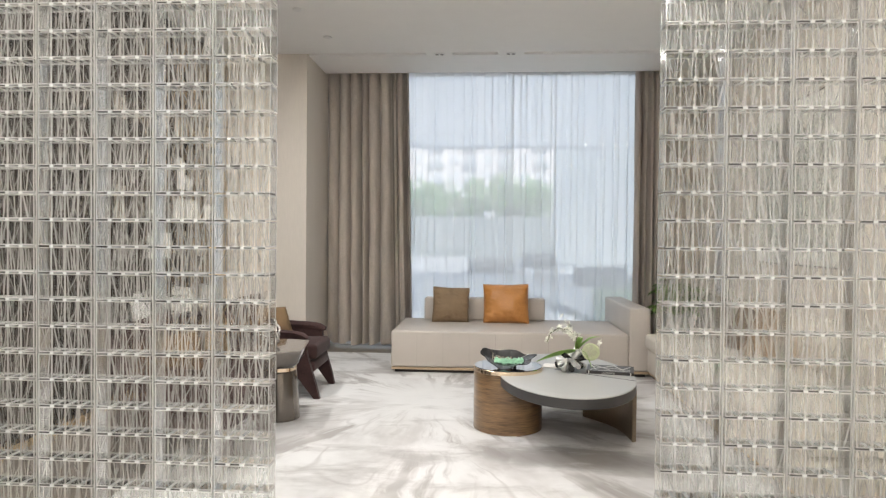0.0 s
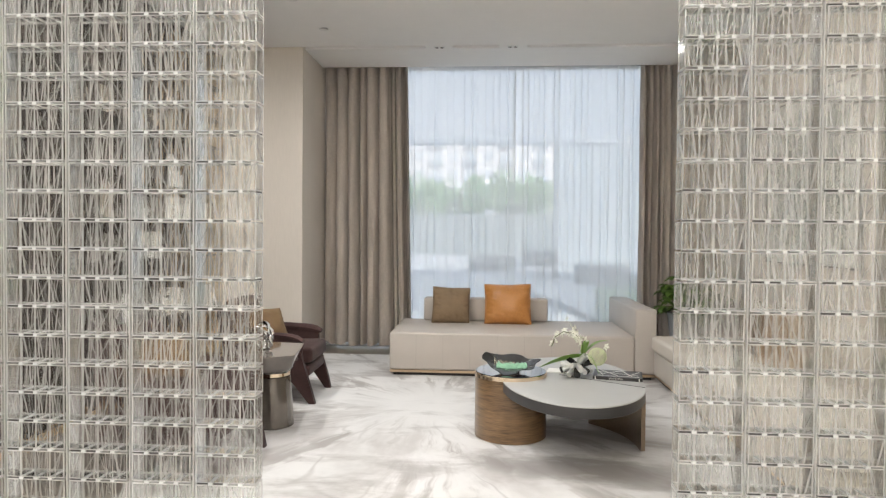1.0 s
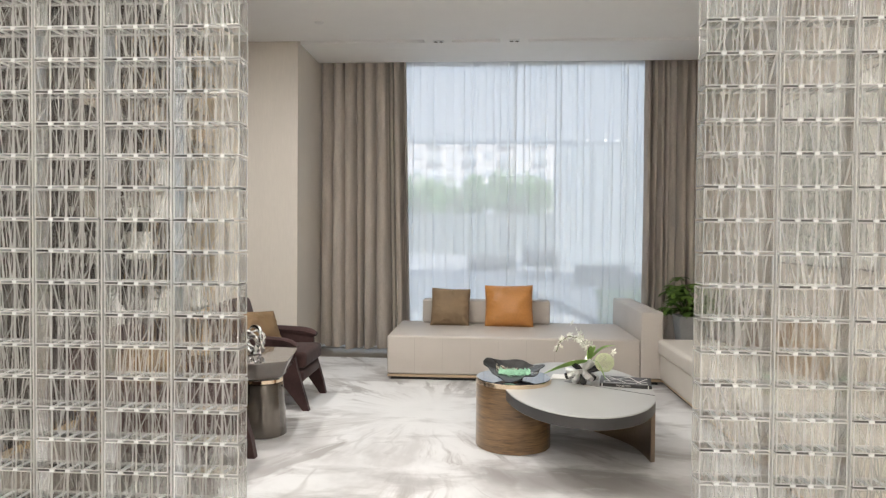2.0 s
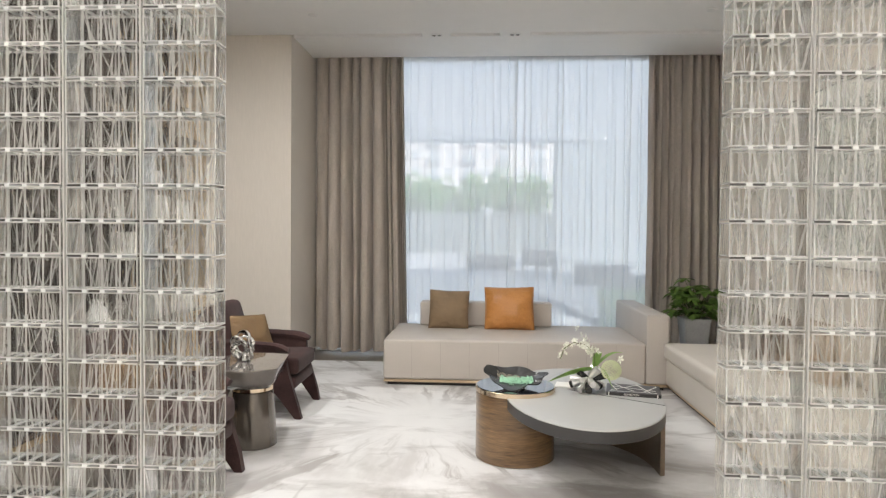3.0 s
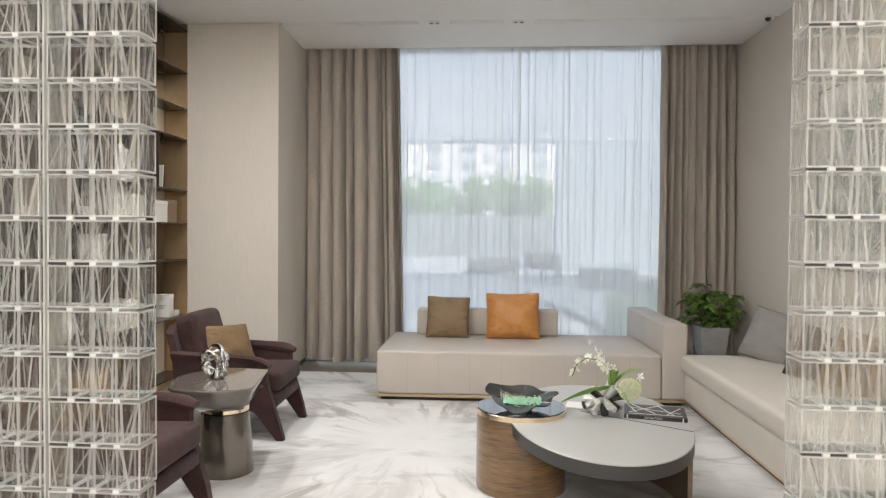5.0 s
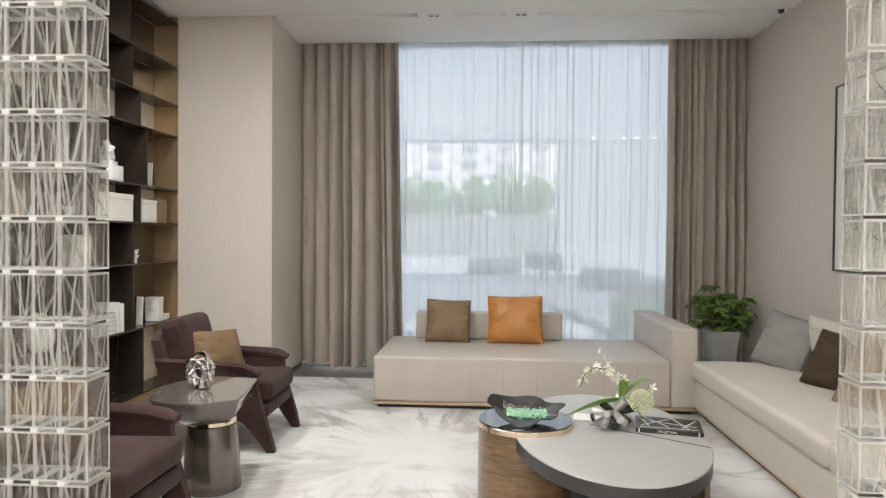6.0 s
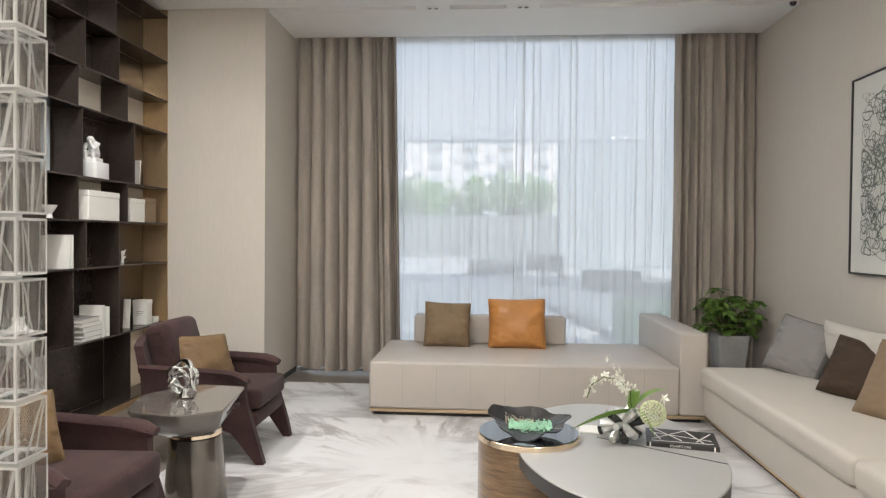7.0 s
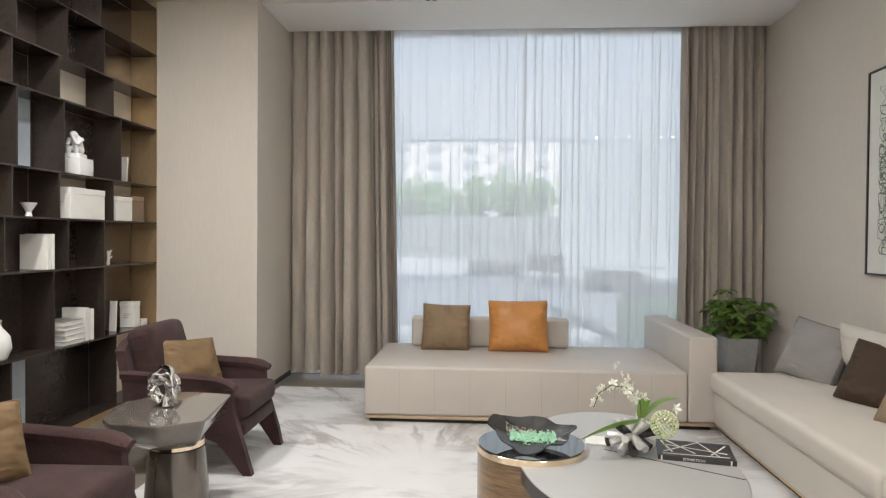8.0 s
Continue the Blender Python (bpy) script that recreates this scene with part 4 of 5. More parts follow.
def upright_book(y, k, h, d, t, lean, material, label):
    """A volume that stands on shelf k with its spine to the room."""
    bk = thing("book", pose(XC, y, shelf_z(k), lean, 0, 0), label, "book", "books in the bookcase")
    bm = bmesh.new()
    box(bm, -d / 2, d / 2 - 0.002, -t / 2 + 0.002, t / 2 - 0.002, 0.002, h - 0.003)
    part("page_block", bm, PAPER, bk, smooth=False)
    for s in (-1, 1):
        bm = bmesh.new()
        box(bm, -d / 2, d / 2, min(s * t / 2, s * (t / 2 - 0.002)), max(s * t / 2, s * (t / 2 - 0.002)), 0, h)
        part("cover", bm, material, bk, smooth=False)
    bm = bmesh.new()
    box(bm, d / 2 - 0.002, d / 2 + 0.001, -t / 2 + 0.002, t / 2 - 0.002, 0, h)
    part("spine", bm, material, bk, smooth=False)
    return bk


def box_file(y0, y1, k, h, label, d=0.17, material=PAPER):
    bf = thing("storage_box", pose(XC, (y0 + y1) / 2, shelf_z(k)), label, "box", "boxes in the bookcase")
    w = (y1 - y0) / 2
    bm = bmesh.new()
    box(bm, -d / 2, d / 2, -w, w, 0, h * 0.8, 0.003, 1)
    part("box_body", bm, material, bf)
    bm = bmesh.new()
    box(bm, -d / 2 - 0.002, d / 2 + 0.002, -w - 0.002, w + 0.002, h * 0.8 + 0.0005, h, 0.003, 1)
    part("lid", bm, material, bf)
    bm = bmesh.new()
    for i in range(3):
        box(bm, -0.03, 0.03 - 0.012 * i, -w - 0.0012, -w - 0.0002, h * (0.52 - 0.07 * i), h * (0.54 - 0.07 * i))
    part("print", bm, GREYCLOTH, bf, "faint grey printed lines", smooth=False)
    return bf


def flat_stack(y, k, n, label):
    z = shelf_z(k)
    for i in range(n):
        h = 0.026 + 0.006 * ((i * 7) % 3)
        flat_book("book", 0.17, 0.21 - 0.006 * ((i * 5) % 3), h, pose(XC, y + 0.006 * ((i * 3) % 4 - 1), z, 0, 0, 1.5 * ((i * 2) % 3 - 1)), PAPER if i % 2 else GREYCLOTH, label)["group"] = "books in the bookcase"
        z += h + 0.0006


def plaster_figure(y, k):
    """Seated plaster figure on a block: one plain carved shape."""
    bl = thing("plinth_block", pose(XC, y, shelf_z(k)), "white square plaster block in the bookcase", "block")
    bm = bmesh.new()
    box(bm, -0.08, 0.08, -0.075, 0.075, 0, 0.115, 0.004, 2)
    part("block", bm, PORCELAIN, bl)
    bm = bmesh.new()
    z0 = shelf_z(k) + 0.1155
    def blob(a, b, r0, r1, n=6):
        a, b = Vector(a), Vector(b)
        for i in range(n + 1):
            bmesh.ops.create_icosphere(bm, subdivisions=2, radius=r0 + (r1 - r0) * i / n, matrix=Matrix.Translation(a.lerp(b, i / n)))
    box(bm, -0.045, 0.045, -0.05, 0.055, 0.0, 0.035, 0.008, 2)
    blob((0, 0.034, 0.062), (0.004, 0.004, 0.128), 0.034, 0.030)
    blob((0.004, -0.030, 0.152), (0.004, -0.036, 0.158), 0.023, 0.021, 2)
    for s in (-1, 1):
        blob((s * 0.02, 0.02, 0.06), (s * 0.022, -0.045, 0.068), 0.02, 0.016)
        blob((s * 0.022, -0.045, 0.068), (s * 0.022, -0.04, 0.018), 0.016, 0.011)
        blob((s * 0.034, 0.0, 0.128), (s * 0.026, -0.045, 0.088), 0.014, 0.011)
    blob((0.026, -0.045, 0.088), (0.006, -0.05, 0.138), 0.011, 0.009)
    ob = part("figurine", bm, PORCELAIN, m=pose(XC, y, z0, 0, 0, 12) @ Matrix.Diagonal((1.12, 1.25, 1.02, 1)))
    tagged(ob, "white plaster seated figure on the block", "figurine")


# row by row, at the far end of the bookcase
plaster_figure(5.70, 4)
upright_book(6.28, 4, 0.20, 0.06, 0.016, -5, PAPER, "thin white book leaning in the bookcase")
box_file(5.52, 5.90, 3, 0.205, "white storage box on the shelf")
box_file(6.05, 6.26, 3, 0.18, "small white storage box on the shelf")
box_file(6.28, 6.45, 3, 0.195, "tan box on the shelf", 0.15, TAN)
upright_book(5.34, 2, 0.22, 0.18, 0.022, 0, PAPER, "white hardback standing in the bookcase")
upright_book(5.30, 2, 0.215, 0.18, 0.03, 0, PAPER, "cream hardback standing in the bookcase")
flat_stack(5.56, 1, 5, "pale art book lying in a stack on the shelf")
upright_book(5.695, 1, 0.225, 0.17, 0.03, 0, PAPER, "white hardback standing behind the stack")
upright_book(5.755, 1, 0.21, 0.17, 0.03, 0, PAPER, "white hardback standing behind the stack")
upright_book(6.14, 1, 0.225, 0.05, 0.014, -4, PAPER, "thin white book leaning in the bookcase")
box_file(6.34, 6.42, 1, 0.20, "narrow white box on the shelf", 0.12)
box_file(6.44, 6.53, 1, 0.05, "low white box on the shelf", 0.12)
vase = thing("vase", pose(XC + 0.02, 4.935, shelf_z(1)), "white ceramic vase on the shelf", "vase")
bm = bmesh.new()
lathe(bm, [(0.04, 0), (0.06, 0.01), (0.085, 0.07), (0.075, 0.14), (0.035, 0.19), (0.03, 0.215), (0.036, 0.23), (0.03, 0.228), (0.022, 0.2)], k=36)
part("vase_body", bm, PORCELAIN, vase)
for k, y, s in ((3, 5.20, 1.0),):
    bw = thing("small_bowl", pose(XC + 0.03, y, shelf_z(k)), "small white footed bowl on the shelf", "bowl")
    bm = bmesh.new()
    lathe(bm, [(0.018 * s, 0), (0.02 * s, 0.004), (0.014 * s, 0.03 * s), (0.03 * s, 0.055 * s), (0.046 * s, 0.085 * s), (0.044 * s, 0.085 * s), (0.028 * s, 0.058 * s), (0.01 * s, 0.046 * s)], k=24)
    part("bowl_body", bm, PORCELAIN, bw)
sc = thing("figurine", pose(XC + 0.03, 6.03, shelf_z(2)), "tiny white branching ornament on the shelf", "ornament")
bm = bmesh.new()
tube(bm, [(0, 0, 0), (0, 0.005, 0.05), (0, -0.005, 0.10)], [0.012, 0.009, 0.006], 8)
for z, d in ((0.045, 0.05), (0.07, 0.035), (0.09, 0.045)):
    tube(bm, [(0, 0, z), (0, d * 0.6, z + 0.004), (0, d, z + 0.014)], [0.008, 0.007, 0.004], 6)
part("ornament_body", bm, PORCELAIN, sc)


# ---- ceiling fittings ----
for xc in (-0.52, 0.22):
    dl = thing("twin_downlight", pose(xc, 6.645, CEIL), "white twin recessed spotlight in the ceiling slot", "ceiling light", "ceiling lights")
    bm = bmesh.new()
    box(bm, -0.055, 0.055, -0.035, 0.035, -0.006, 0.0, 0.002, 1)
    part("trim_plate", bm, WHITE, dl)
    for s in (-0.026, 0.026):
        bm = bmesh.new()
        lathe(bm, [(0.020, -0.0062), (0.022, -0.009), (0.019, -0.011), (0.016, -0.0065)], s, 0, 24)
        part("spot_ring", bm, CHROME, dl, "bright metal ring")
        bm = bmesh.new()
        lathe(bm, [(0.015, -0.0063), (0.015, -0.0072)], s, 0, 20)
        part("lens", bm, BLACK, dl, "dark lens")
# trim rings added to go with the unseen fill lamps
for lx, ly, watts in FILL_LAMPS:
    dl = thing("fill_downlight", pose(lx, ly, CEIL), "round white trim ring added round an unseen fill lamp", "ceiling light", "ceiling lights")
    bm = bmesh.new()
    k = 40
    for r0, r1, z0, z1 in ((0.072, 0.090, -0.004, -0.0005),):
        rings(bm, [[(r * math.cos(2 * math.pi * i / k), r * math.sin(2 * math.pi * i / k), z) for i in range(k)] for r, z in ((r0, z1), (r0, z0), (r1, z0), (r1, z1))], cap=False)
    part("trim_ring", bm, WHITE, dl)
for x, y in ((-1.62, 5.26), (-1.55, 6.03), (1.83, 6.03)):
    sp = thing("sprinkler_cover", pose(x, y, CEIL), "small flush white sprinkler cover on the ceiling", "sprinkler", "sprinkler covers")
    bm = bmesh.new()
    lathe(bm, [(0.042, -0.0005), (0.042, -0.007), (0.036, -0.010), (0.01, -0.011)], k=28)
    part("cover_plate", bm, WHITE, sp)
cctv = thing("dome_camera", pose(2.33, 6.60, CEIL), "small black dome camera on the ceiling corner", "security camera")
bm = bmesh.new()
lathe(bm, [(0.03, -0.0005), (0.03, -0.012), (0.026, -0.014)], k=24)
part("dome_base", bm, WHITE, cctv, "white base ring")
bm = bmesh.new()
lathe(bm, [(0.0255, -0.0142), (0.025, -0.026), (0.018, -0.038), (0.006, -0.043)], k=24)
part("dome", bm, BLACKGLASS, cctv)


# ---- terrace and distance beyond the window ----
PAVING = mat("pale_paving", (0.50, 0.50, 0.50), 0.6, vary=0.08, scale=0.4, fine=8, bump=0.05)
HEDGE = mat("hedge_leaf", (0.06, 0.13, 0.03), 0.6, vary=0.3, scale=6, fine=40, bump=0.2)
CROWN = mat("tree_leaf", (0.17, 0.31, 0.10), 0.6, vary=0.3, scale=2, fine=20, bump=0.1)
BARK = mat("bark", (0.10, 0.08, 0.06), 0.9)
FENCE = mat("grey_fence", (0.24, 0.27, 0.27), 0.7, vary=0.15)
FACADE = mat("apartment_wall", (0.74, 0.70, 0.69), 0.8, vary=0.08, scale=0.3, fine=4)
MEMBRANE = clear("frosted_canopy_glass", (0.9, 0.93, 0.95), 0.85, gloss=0.3, white=(0.69, 0.72, 0.75))
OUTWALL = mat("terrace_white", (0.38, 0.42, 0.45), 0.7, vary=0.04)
FURN = mat("terrace_wicker", (0.10, 0.105, 0.115), 0.7, vary=0.2)
GLAZE = mat("far_window", (0.52, 0.54, 0.57), 0.25)
bm = bmesh.new()
box(bm, -400, 400, WIN_Y + 0.1, 700, -0.25, -0.03)
tagged(part("ground", bm, PAVING, smooth=False), "pale paved terrace that reaches into the distance", "ground", kind="structure")
bm = bmesh.new()
bm.faces.new([bm.verts.new(p) for p in ((-14, WIN_Y + 0.3, 4.3), (16, WIN_Y + 0.3, 4.3), (16, 21.4, 4.3), (-14, 21.4, 4.3))])
box(bm, -14, 16, 21.4, 21.5, 4.22, 4.36)
tagged(part("canopy", bm, MEMBRANE, smooth=False), "frosted glass canopy over the terrace", "canopy", kind="structure")
wing = thing("terrace_wing", pose(0, 0, 0), "white side wing with tall columns beside the terrace", "building")
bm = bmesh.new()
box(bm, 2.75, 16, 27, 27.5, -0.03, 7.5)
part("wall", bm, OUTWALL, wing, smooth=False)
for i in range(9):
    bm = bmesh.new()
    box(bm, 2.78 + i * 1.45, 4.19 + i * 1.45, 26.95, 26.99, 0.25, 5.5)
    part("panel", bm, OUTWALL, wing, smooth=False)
# row of small emissive specks just under the canopy
SPECK = bpy.data.materials.new("emissive_speck")
SPECK.use_nodes = True
SPECK.node_tree.nodes["Principled BSDF"].inputs["Emission Color"].default_value = (1.0, 0.97, 0.9, 1)
SPECK.node_tree.nodes["Principled BSDF"].inputs["Emission Strength"].default_value = 3
for i in range(8):
    cl = thing("canopy_speck", pose(3.05 + i * 0.42 + 0.06 * ((i * 5) % 3), 20.6, 4.3), "small round emissive speck under the terrace canopy", "outdoor light", "canopy lights")
    bm = bmesh.new()
    lathe(bm, [(0.05, 0.0), (0.05, -0.05), (0.045, -0.06)], k=16)
    part("housing", bm, WHITE, cl)
    bm = bmesh.new()
    lathe(bm, [(0.042, -0.061), (0.036, -0.085), (0.015, -0.1)], k=16)
    part("speck_tip", bm, SPECK, cl, "emissive tip")
fence = thing("fence", pose(0, 0, 0), "dark grey slatted boundary fence", "fence")
for i in range(53):
    bm = bmesh.new()
    box(bm, -20 + i * 0.5, -19.55 + i * 0.5, 44.5, 44.6, -0.03, 2.75)
    part("slat", bm, FENCE, fence, smooth=False)
bm = bmesh.new()
box(bm, -20, 6.4, 44.62, 44.7, 0.2, 2.6)
part("backing", bm, FENCE, fence, smooth=False)


def leaf_cloud(bm, r, centres, n, size):
    for _ in range(n):
        c, rad = r.choice(centres)
        d = Vector((r.gauss(0, 1), r.gauss(0, 1), r.gauss(0, 1))).normalized() * rad * r.uniform(0.6, 1.05)
        p = Vector(c) + d
        u = Vector((r.gauss(0, 1), r.gauss(0, 1), r.gauss(0, 1))).normalized()
        w = u.orthogonal().normalized()
        s = size * r.uniform(0.6, 1.3)
        bm.faces.new([bm.verts.new(p + q) for q in (u * s, w * s * 0.6, -u * s, -w * s * 0.6)])


for i in range(15):
    r = random.Random(50 + i)
    x, y, h = -17 + i * 1.5 + r.uniform(-0.5, 0.5), 49 + r.uniform(0, 5), r.uniform(4.9, 6.0)
    tr = thing("tree", pose(x, y, -0.03), "leafy green tree behind the fence", "tree", "trees behind the fence")
    bm = bmesh.new()
    tube(bm, [(0, 0, 0), (0.05, 0, h * 0.35), (0, 0.1, h * 0.7)], [0.16, 0.12, 0.05], 8)
    for k in range(4):
        a = 1.6 * k
        tube(bm, [(0.04, 0, h * 0.4), (math.cos(a) * 0.8, math.sin(a) * 0.8, h * 0.65)], [0.06, 0.02], 6)
    part("trunk", bm, BARK, tr)
    bm = bmesh.new()
    cs = [((r.uniform(-1.3, 1.3), r.uniform(-1.3, 1.3), h * r.uniform(0.42, 0.92)), r.uniform(0.6, 1.1)) for _ in range(9)]
    leaf_cloud(bm, r, cs, 1300, 0.15)
    part("crown", bm, CROWN, tr, smooth=False)
apt = thing("apartment_building", pose(-8, 95, -0.03), "distant pale apartment block with rows of balconies", "building")
bm = bmesh.new()
box(bm, -26, 26, 0, 12, 0, 24)
part("wall", bm, FACADE, apt, smooth=False)
for row in range(9):
    for col in range(20):
        x, z = -25.0 + col * 2.5, 2.0 + row * 2.5
        bm = bmesh.new()
        box(bm, x, x + 1.3, -0.06, -0.01, z, z + 1.3)
        part("window", bm, GLAZE, apt, smooth=False)
        if col % 2 == 0:
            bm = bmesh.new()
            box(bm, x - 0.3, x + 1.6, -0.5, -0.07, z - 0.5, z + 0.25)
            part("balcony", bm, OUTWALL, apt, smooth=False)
for x0, x1, y0, y1, h in ((2.45, 3.85, 18.0, 18.7, 0.50), (3.0, 4.35, 15.8, 16.4, 0.34), (-0.7, 1.1, 24.5, 25.2, 0.55)):
    pb = thing("planter_box", pose(0, 0, -0.03), "low dark rectangular terrace planter", "planter", "terrace planters")
    bm = bmesh.new()
    box(bm, x0, x1, y0, y1, 0, h, 0.02)
    part("planter_body", bm, FURN, pb)
    bm = bmesh.new()
    box(bm, x0 + 0.05, x1 - 0.05, y0 + 0.05, y1 - 0.05, h, h + 0.02)
    part("top_board", bm, FURN, pb)
for x, y in ((1.35, 20.5), (2.0, 21.0), (1.75, 19.6)):
    tc2 = thing("terrace_chair", pose(x, y, -0.03), "dark woven terrace chair", "chair", "terrace chairs")
    bm = bmesh.new()
    box(bm, -0.24, 0.24, -0.24, 0.24, 0.40, 0.46)
    part("seat", bm, FURN, tc2, smooth=False)
    bm = bmesh.new()
    box(bm, -0.24, 0.24, 0.2, 0.24, 0.462, 0.85)
    part("backrest", bm, FURN, tc2, smooth=False)
    for sx in (-0.21, 0.21):
        for sy in (-0.21, 0.21):
            bm = bmesh.new()
            box(bm, sx - 0.02, sx + 0.02, sy - 0.02, sy + 0.02, 0, 0.399)
            part("leg", bm, FURN, tc2, smooth=False)
hd = thing("hedge", pose(0, 0, -0.03), "low clipped green hedge on the terrace", "hedge")
bm = bmesh.new()
box(bm, 1.62, 2.62, 9.5, 10.0, 0, 0.5)
part("hedge_core", bm, HEDGE, hd, smooth=False)
bm = bmesh.new()
r = random.Random(77)
for _ in range(1500):
    p = Vector((r.uniform(1.58, 2.66), r.choice((9.48, 9.48, 10.0)) + r.uniform(-0.03, 0.03), r.uniform(0.02, 0.52)))
    if r.random() < 0.4:
        p.y, p.z = r.uniform(9.5, 10.0), 0.5 + r.uniform(0, 0.04)
    u = Vector((r.gauss(0, 1), r.gauss(0, 1), r.gauss(0, 1))).normalized() * 0.03
    w = u.orthogonal().normalized() * 0.018
    bm.faces.new([bm.verts.new(p + q) for q in (u, w, -u, -w)])
part("hedge_leaves", bm, HEDGE, hd, smooth=False)["kind"] = "stuff"
bm = bmesh.new()
rings(bm, [[(0.78, 16, z), (0.86, 16, z), (1.92, 8.6, z), (1.80, 8.6, z)] for z in (-0.028, 0.05)])
tagged(part("kerb", bm, FURN, smooth=False), "dark kerb line across the terrace", "kerb", kind="structure")


# ---- block screens, piece by piece ----
BW, BH, BD = 0.2195, 0.0985, 0.078
PITCH_X, PITCH_Z = 0.2375, 0.1053


def sheet(bm, place, half, h, r, gap):
    """One pane of a block: a frosted border round clear and ribbed strips that slant, all in one skin."""
    e = 0.0040
    xb = [-half + e]
    while xb[-1] < half - e - 0.016:
        xb.append(xb[-1] + r.uniform(*gap))
    xb[-1] = half - e
    n = len(xb)
    xt = sorted(max(-half + e, min(half - e, x + r.uniform(-1.6, 1.6) * gap[1])) for x in xb)
    xt[0], xt[-1] = -half + e, half - e
    # upright dividers at even steps, between the slanting ribs
    fixed = set()
    for target in (-0.5 * half, 0.0, 0.5 * half) if half > 0.06 else ():
        i = min(range(1, n - 1), key=lambda k: abs(xb[k] - target))
        fixed.add(i)
        xb[i] = xt[i] = target
        for row in (xb, xt):
            for k in range(1, n - 1):
                if k < i:
                    row[k] = min(row[k], target - 0.008)
                elif k > i:
                    row[k] = max(row[k], target + 0.008)
    cols = [(-half, -half, 1)]
    for i in range(n):
        if i in (0, n - 1):
            cols.append((xb[i], xt[i], 0 if i == 0 else 1))
        else:
            w = 0.0034 if i in fixed else r.uniform(0.0013, 0.0032)
            cols.append((xb[i] - w, xt[i] - w, 2))
            cols.append((xb[i] + w, xt[i] + w, 0))
    cols.append((half, half, 1))
    steps = [(0, -h), (0, -h + e), (0.3, -0.4 * h), (0.65, 0.35 * h), (1, h - e), (1, h)]
    shift = [[0 if k in (0, 1, 4, 5) or i in (0, 1, len(cols) - 1, len(cols) - 2) else r.uniform(-0.0011, 0.0011) for i in range(len(cols))] for k in range(6)]
    grid = [[bm.verts.new(place(b + (t - b) * u + shift[k][i], z)) for i, (b, t, _) in enumerate(cols)] for k, (u, z) in enumerate(steps)]
    for k in range(5):
        for i in range(len(cols) - 1):
            f = bm.faces.new((grid[k][i], grid[k][i + 1], grid[k + 1][i + 1], grid[k + 1][i]))
            f.material_index = cols[i][2] if 0 < k < 4 else 1


def block_mesh(seed):
    r = random.Random(seed)
    bm = bmesh.new()
    w, h, d = BW / 2, BH / 2, BD / 2
    sheet(bm, lambda u, z: (u, -d, z), w, h, r, (0.010, 0.034))
    sheet(bm, lambda u, z: (u, d, z), w, h, r, (0.010, 0.034))
    # one zigzag ribbon runs between the two faces
    t, x, low = 0.0022, -w, True
    last = [bm.verts.new((-w, -d, -h)), bm.verts.new((-w + 2 * t, -d, -h))]
    while x < w - 0.05:
        x, low = x + r.uniform(0.014, 0.05), not low
        z, y = (-h + 0.004 if low else h - 0.004), r.uniform(-0.6, 0.6) * d
        nxt = [bm.verts.new((x - t, y, z)), bm.verts.new((x + t, y, z))]
        bm.faces.new((last[0], last[1], nxt[1], nxt[0])).material_index = 2
        last = nxt
    for sx in (-1, 1):
        sheet(bm, lambda u, z: (sx * w, u, z), d, h, r, (0.012, 0.03))
    for sz in (-1, 1):
        bm.faces.new([bm.verts.new(p) for p in ((-w, -d, sz * h), (w, -d, sz * h), (w, d, sz * h), (-w, d, sz * h))]).material_index = 1
    bmesh.ops.remove_doubles(bm, verts=bm.verts, dist=0.0002)
    bmesh.ops.recalc_face_normals(bm, faces=bm.faces)
    me = bpy.data.meshes.new("glass_block")
    bm.to_mesh(me)
    bm.free()
    for m in (BLOCK, FROST, RIB):
        me.materials.append(m)
    return me


bm = bmesh.new()
box(bm, -0.008, 0.008, -BD / 2 - 0.002, BD / 2 + 0.002, -0.0045, 0.0045, 0.001, 1)
CLIP_MESH = bpy.data.meshes.new("clip")
bm.to_mesh(CLIP_MESH)
bm.free()
CLIP_MESH.materials.append(CLIP)
BLOCKS = [block_mesh(100 + i) for i in range(6)]


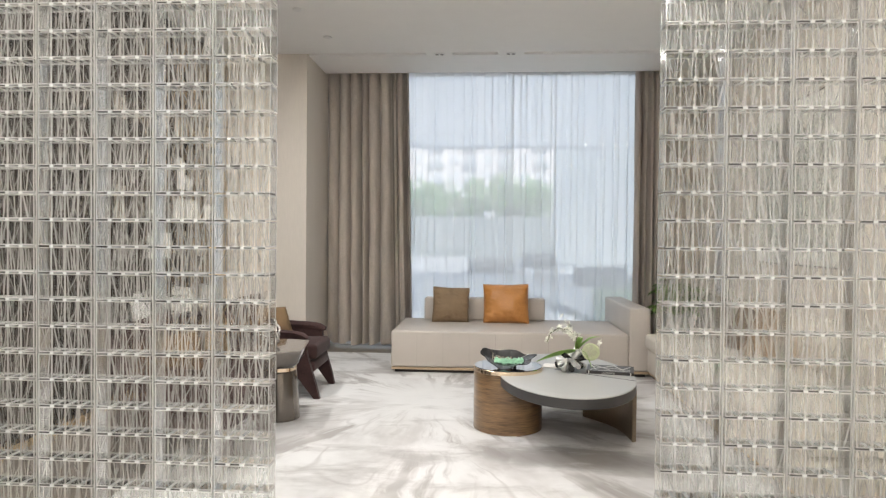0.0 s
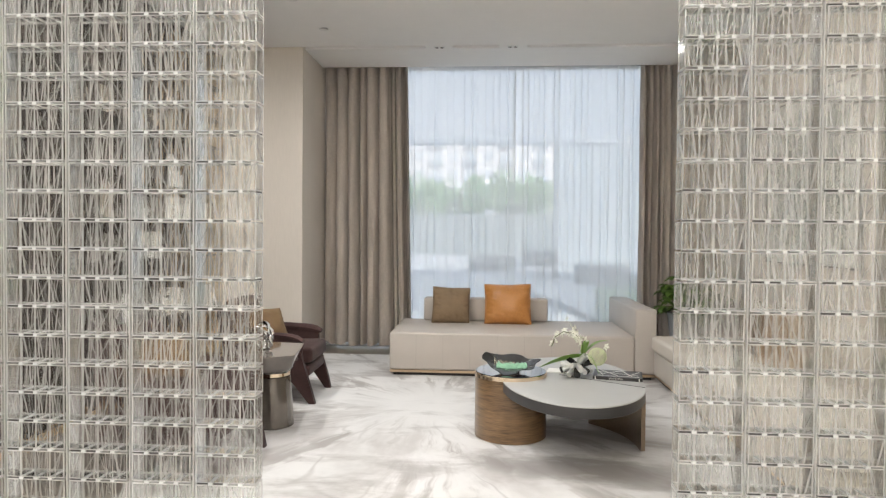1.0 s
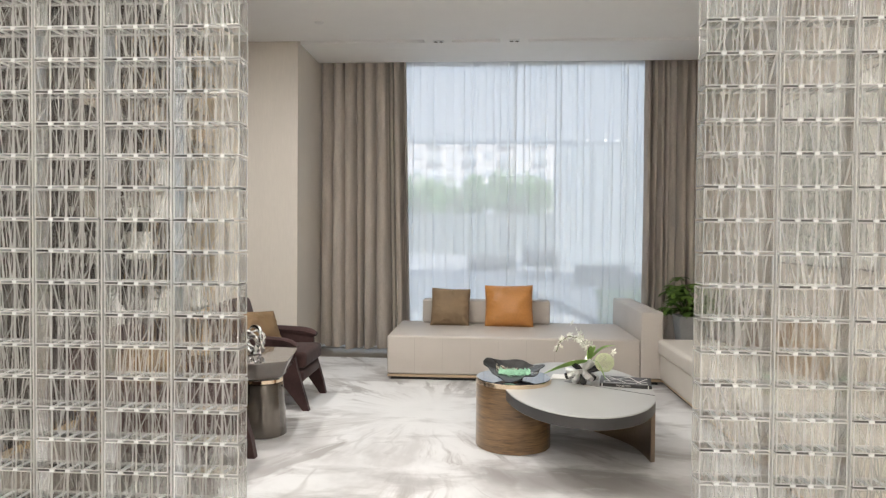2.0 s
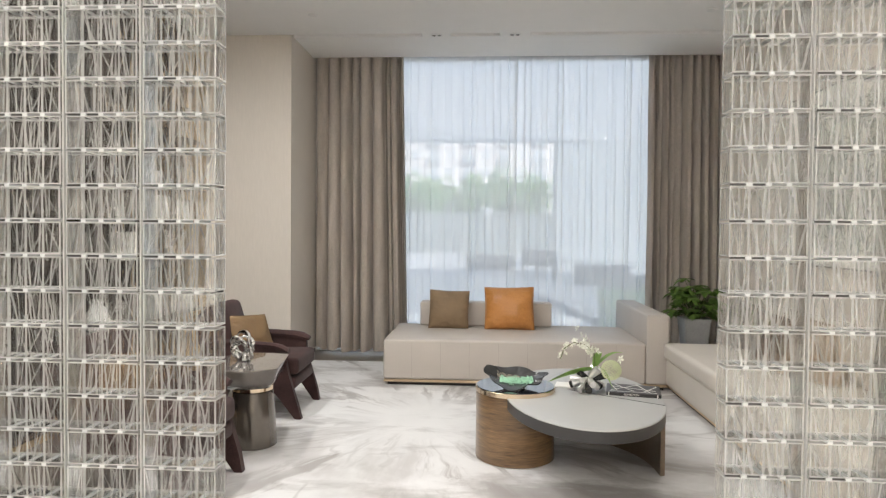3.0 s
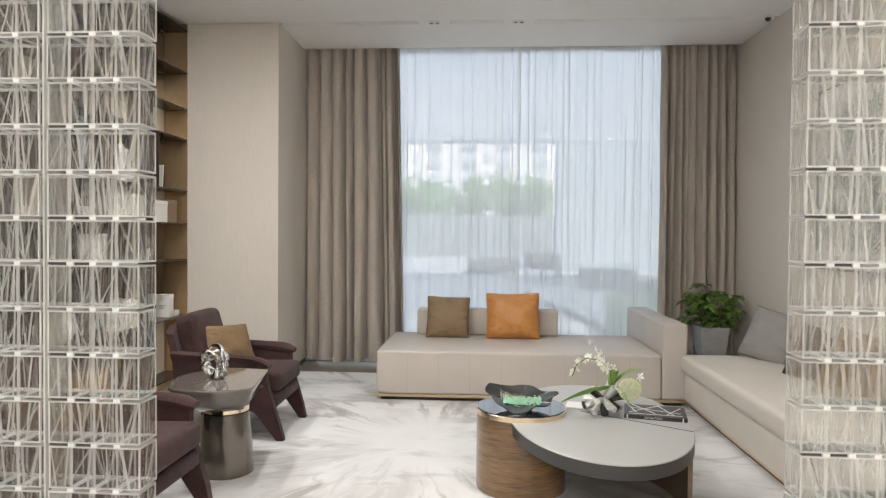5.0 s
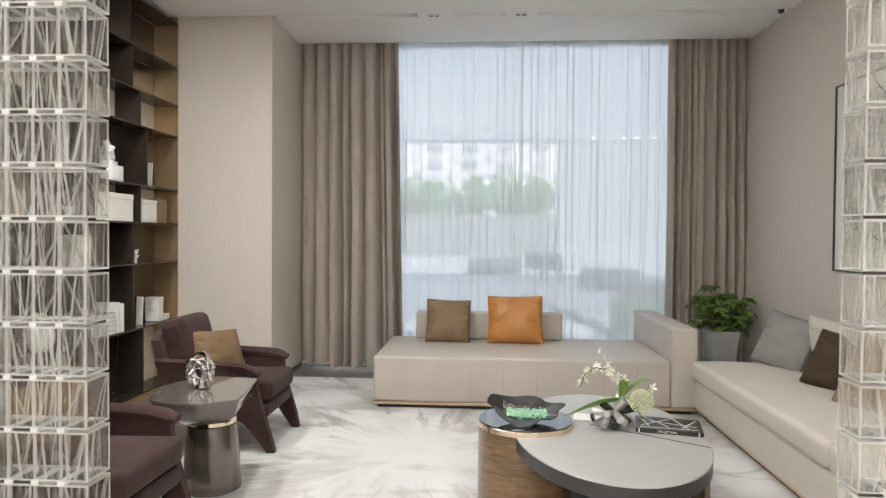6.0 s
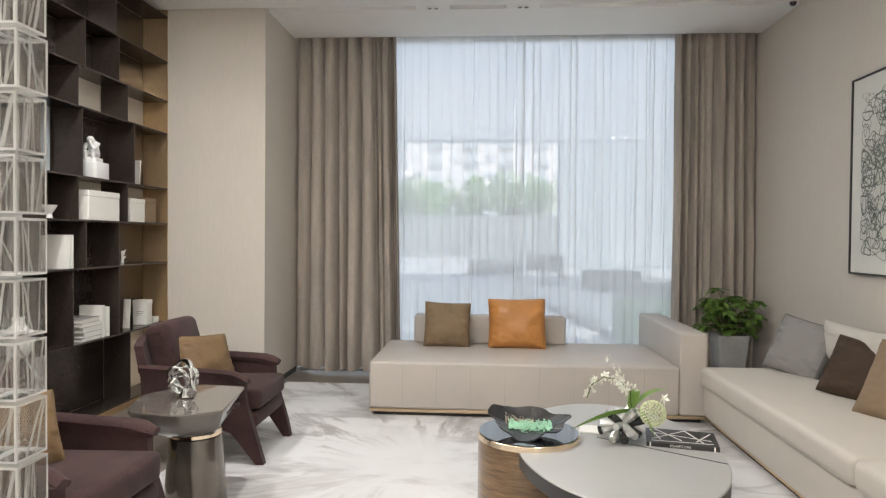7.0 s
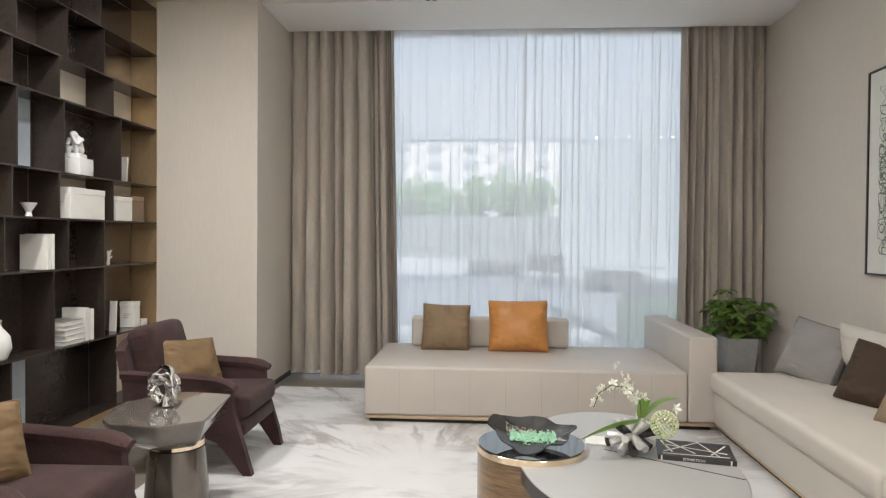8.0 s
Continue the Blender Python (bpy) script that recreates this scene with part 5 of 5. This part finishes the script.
# added near-black bars that draw the darkness seen in the row gaps
bm = bmesh.new()
box(bm, -BW / 2 + 0.004, -BW / 4 - 0.009, -0.004, 0.004, -0.0028, 0.0028)
box(bm, -BW / 4 + 0.009, -0.009, -0.004, 0.004, -0.0028, 0.0028)
GAP_BAR_MESH = bpy.data.meshes.new("gap_shade_bar")
bm.to_mesh(GAP_BAR_MESH)
bm.free()
GAP_BAR_MESH.materials.append(GAPSHADE)


def block_screen(x_edge, way, y_front, z_first, columns, rows, label):
    """A wall of hollow clear blocks that starts at a free edge and runs to the side wall."""
    sc = thing("block_screen", pose(x_edge, y_front + BD / 2, 0), label, "screen", "glass block screens")
    span = (columns - 1) * PITCH_X + BW
    for name, z0, z1 in (("base_rail", -0.012, z_first - 0.004), ("top_rail", z_first + rows * PITCH_Z, CEIL - 0.001)):
        bm = bmesh.new()
        box(bm, min(0, way * span), max(0, way * span), -BD / 2, BD / 2, z0, z1, 0.003, 1)
        part(name, bm, FROST, sc, "frosted acrylic rail")
    for i in range(columns - 1):
        bm = bmesh.new()
        x = way * (BW + i * PITCH_X + 0.5 * (PITCH_X - BW))
        box(bm, x - 0.0022, x + 0.0022, -BD / 2, -BD / 2 + 0.012, z_first, z_first + rows * PITCH_Z - 0.008)
        part("post", bm, FROST, sc, "clear acrylic post", smooth=False)
    r = random.Random(int(x_edge * 100))
    for k in range(rows):
        for i in range(columns):
            ob = new("glass_block", BLOCKS[r.randrange(6)])
            ob.parent = sc
            turn = 180 if r.random() < 0.5 else 0
            ob.matrix_basis = pose(way * (BW / 2 + i * PITCH_X) + r.uniform(-0.001, 0.001), r.uniform(-0.0012, 0.0012), z_first + BH / 2 + k * PITCH_Z, 0, 0, turn + r.uniform(-0.3, 0.3))
            for s in (-0.5, 0.0, 0.5):
                cl = new("clip", CLIP_MESH)
                cl.parent = ob
                cl.matrix_basis = pose(s * BW / 2, 0, BH / 2 + 0.0034)
            sp = new("gap_shade_bar", GAP_BAR_MESH)
            sp.parent = ob
            sp.matrix_basis = pose(0, -BD / 2 + 0.006, BH / 2 + 0.0034)
    return sc


block_screen(-0.843, -1, 2.27, 0.072, 7, 29, "see-through screen of stacked clear ribbed blocks")
block_screen(0.650, 1, 2.31, 0.0855, 7, 29, "see-through screen of stacked clear ribbed blocks")
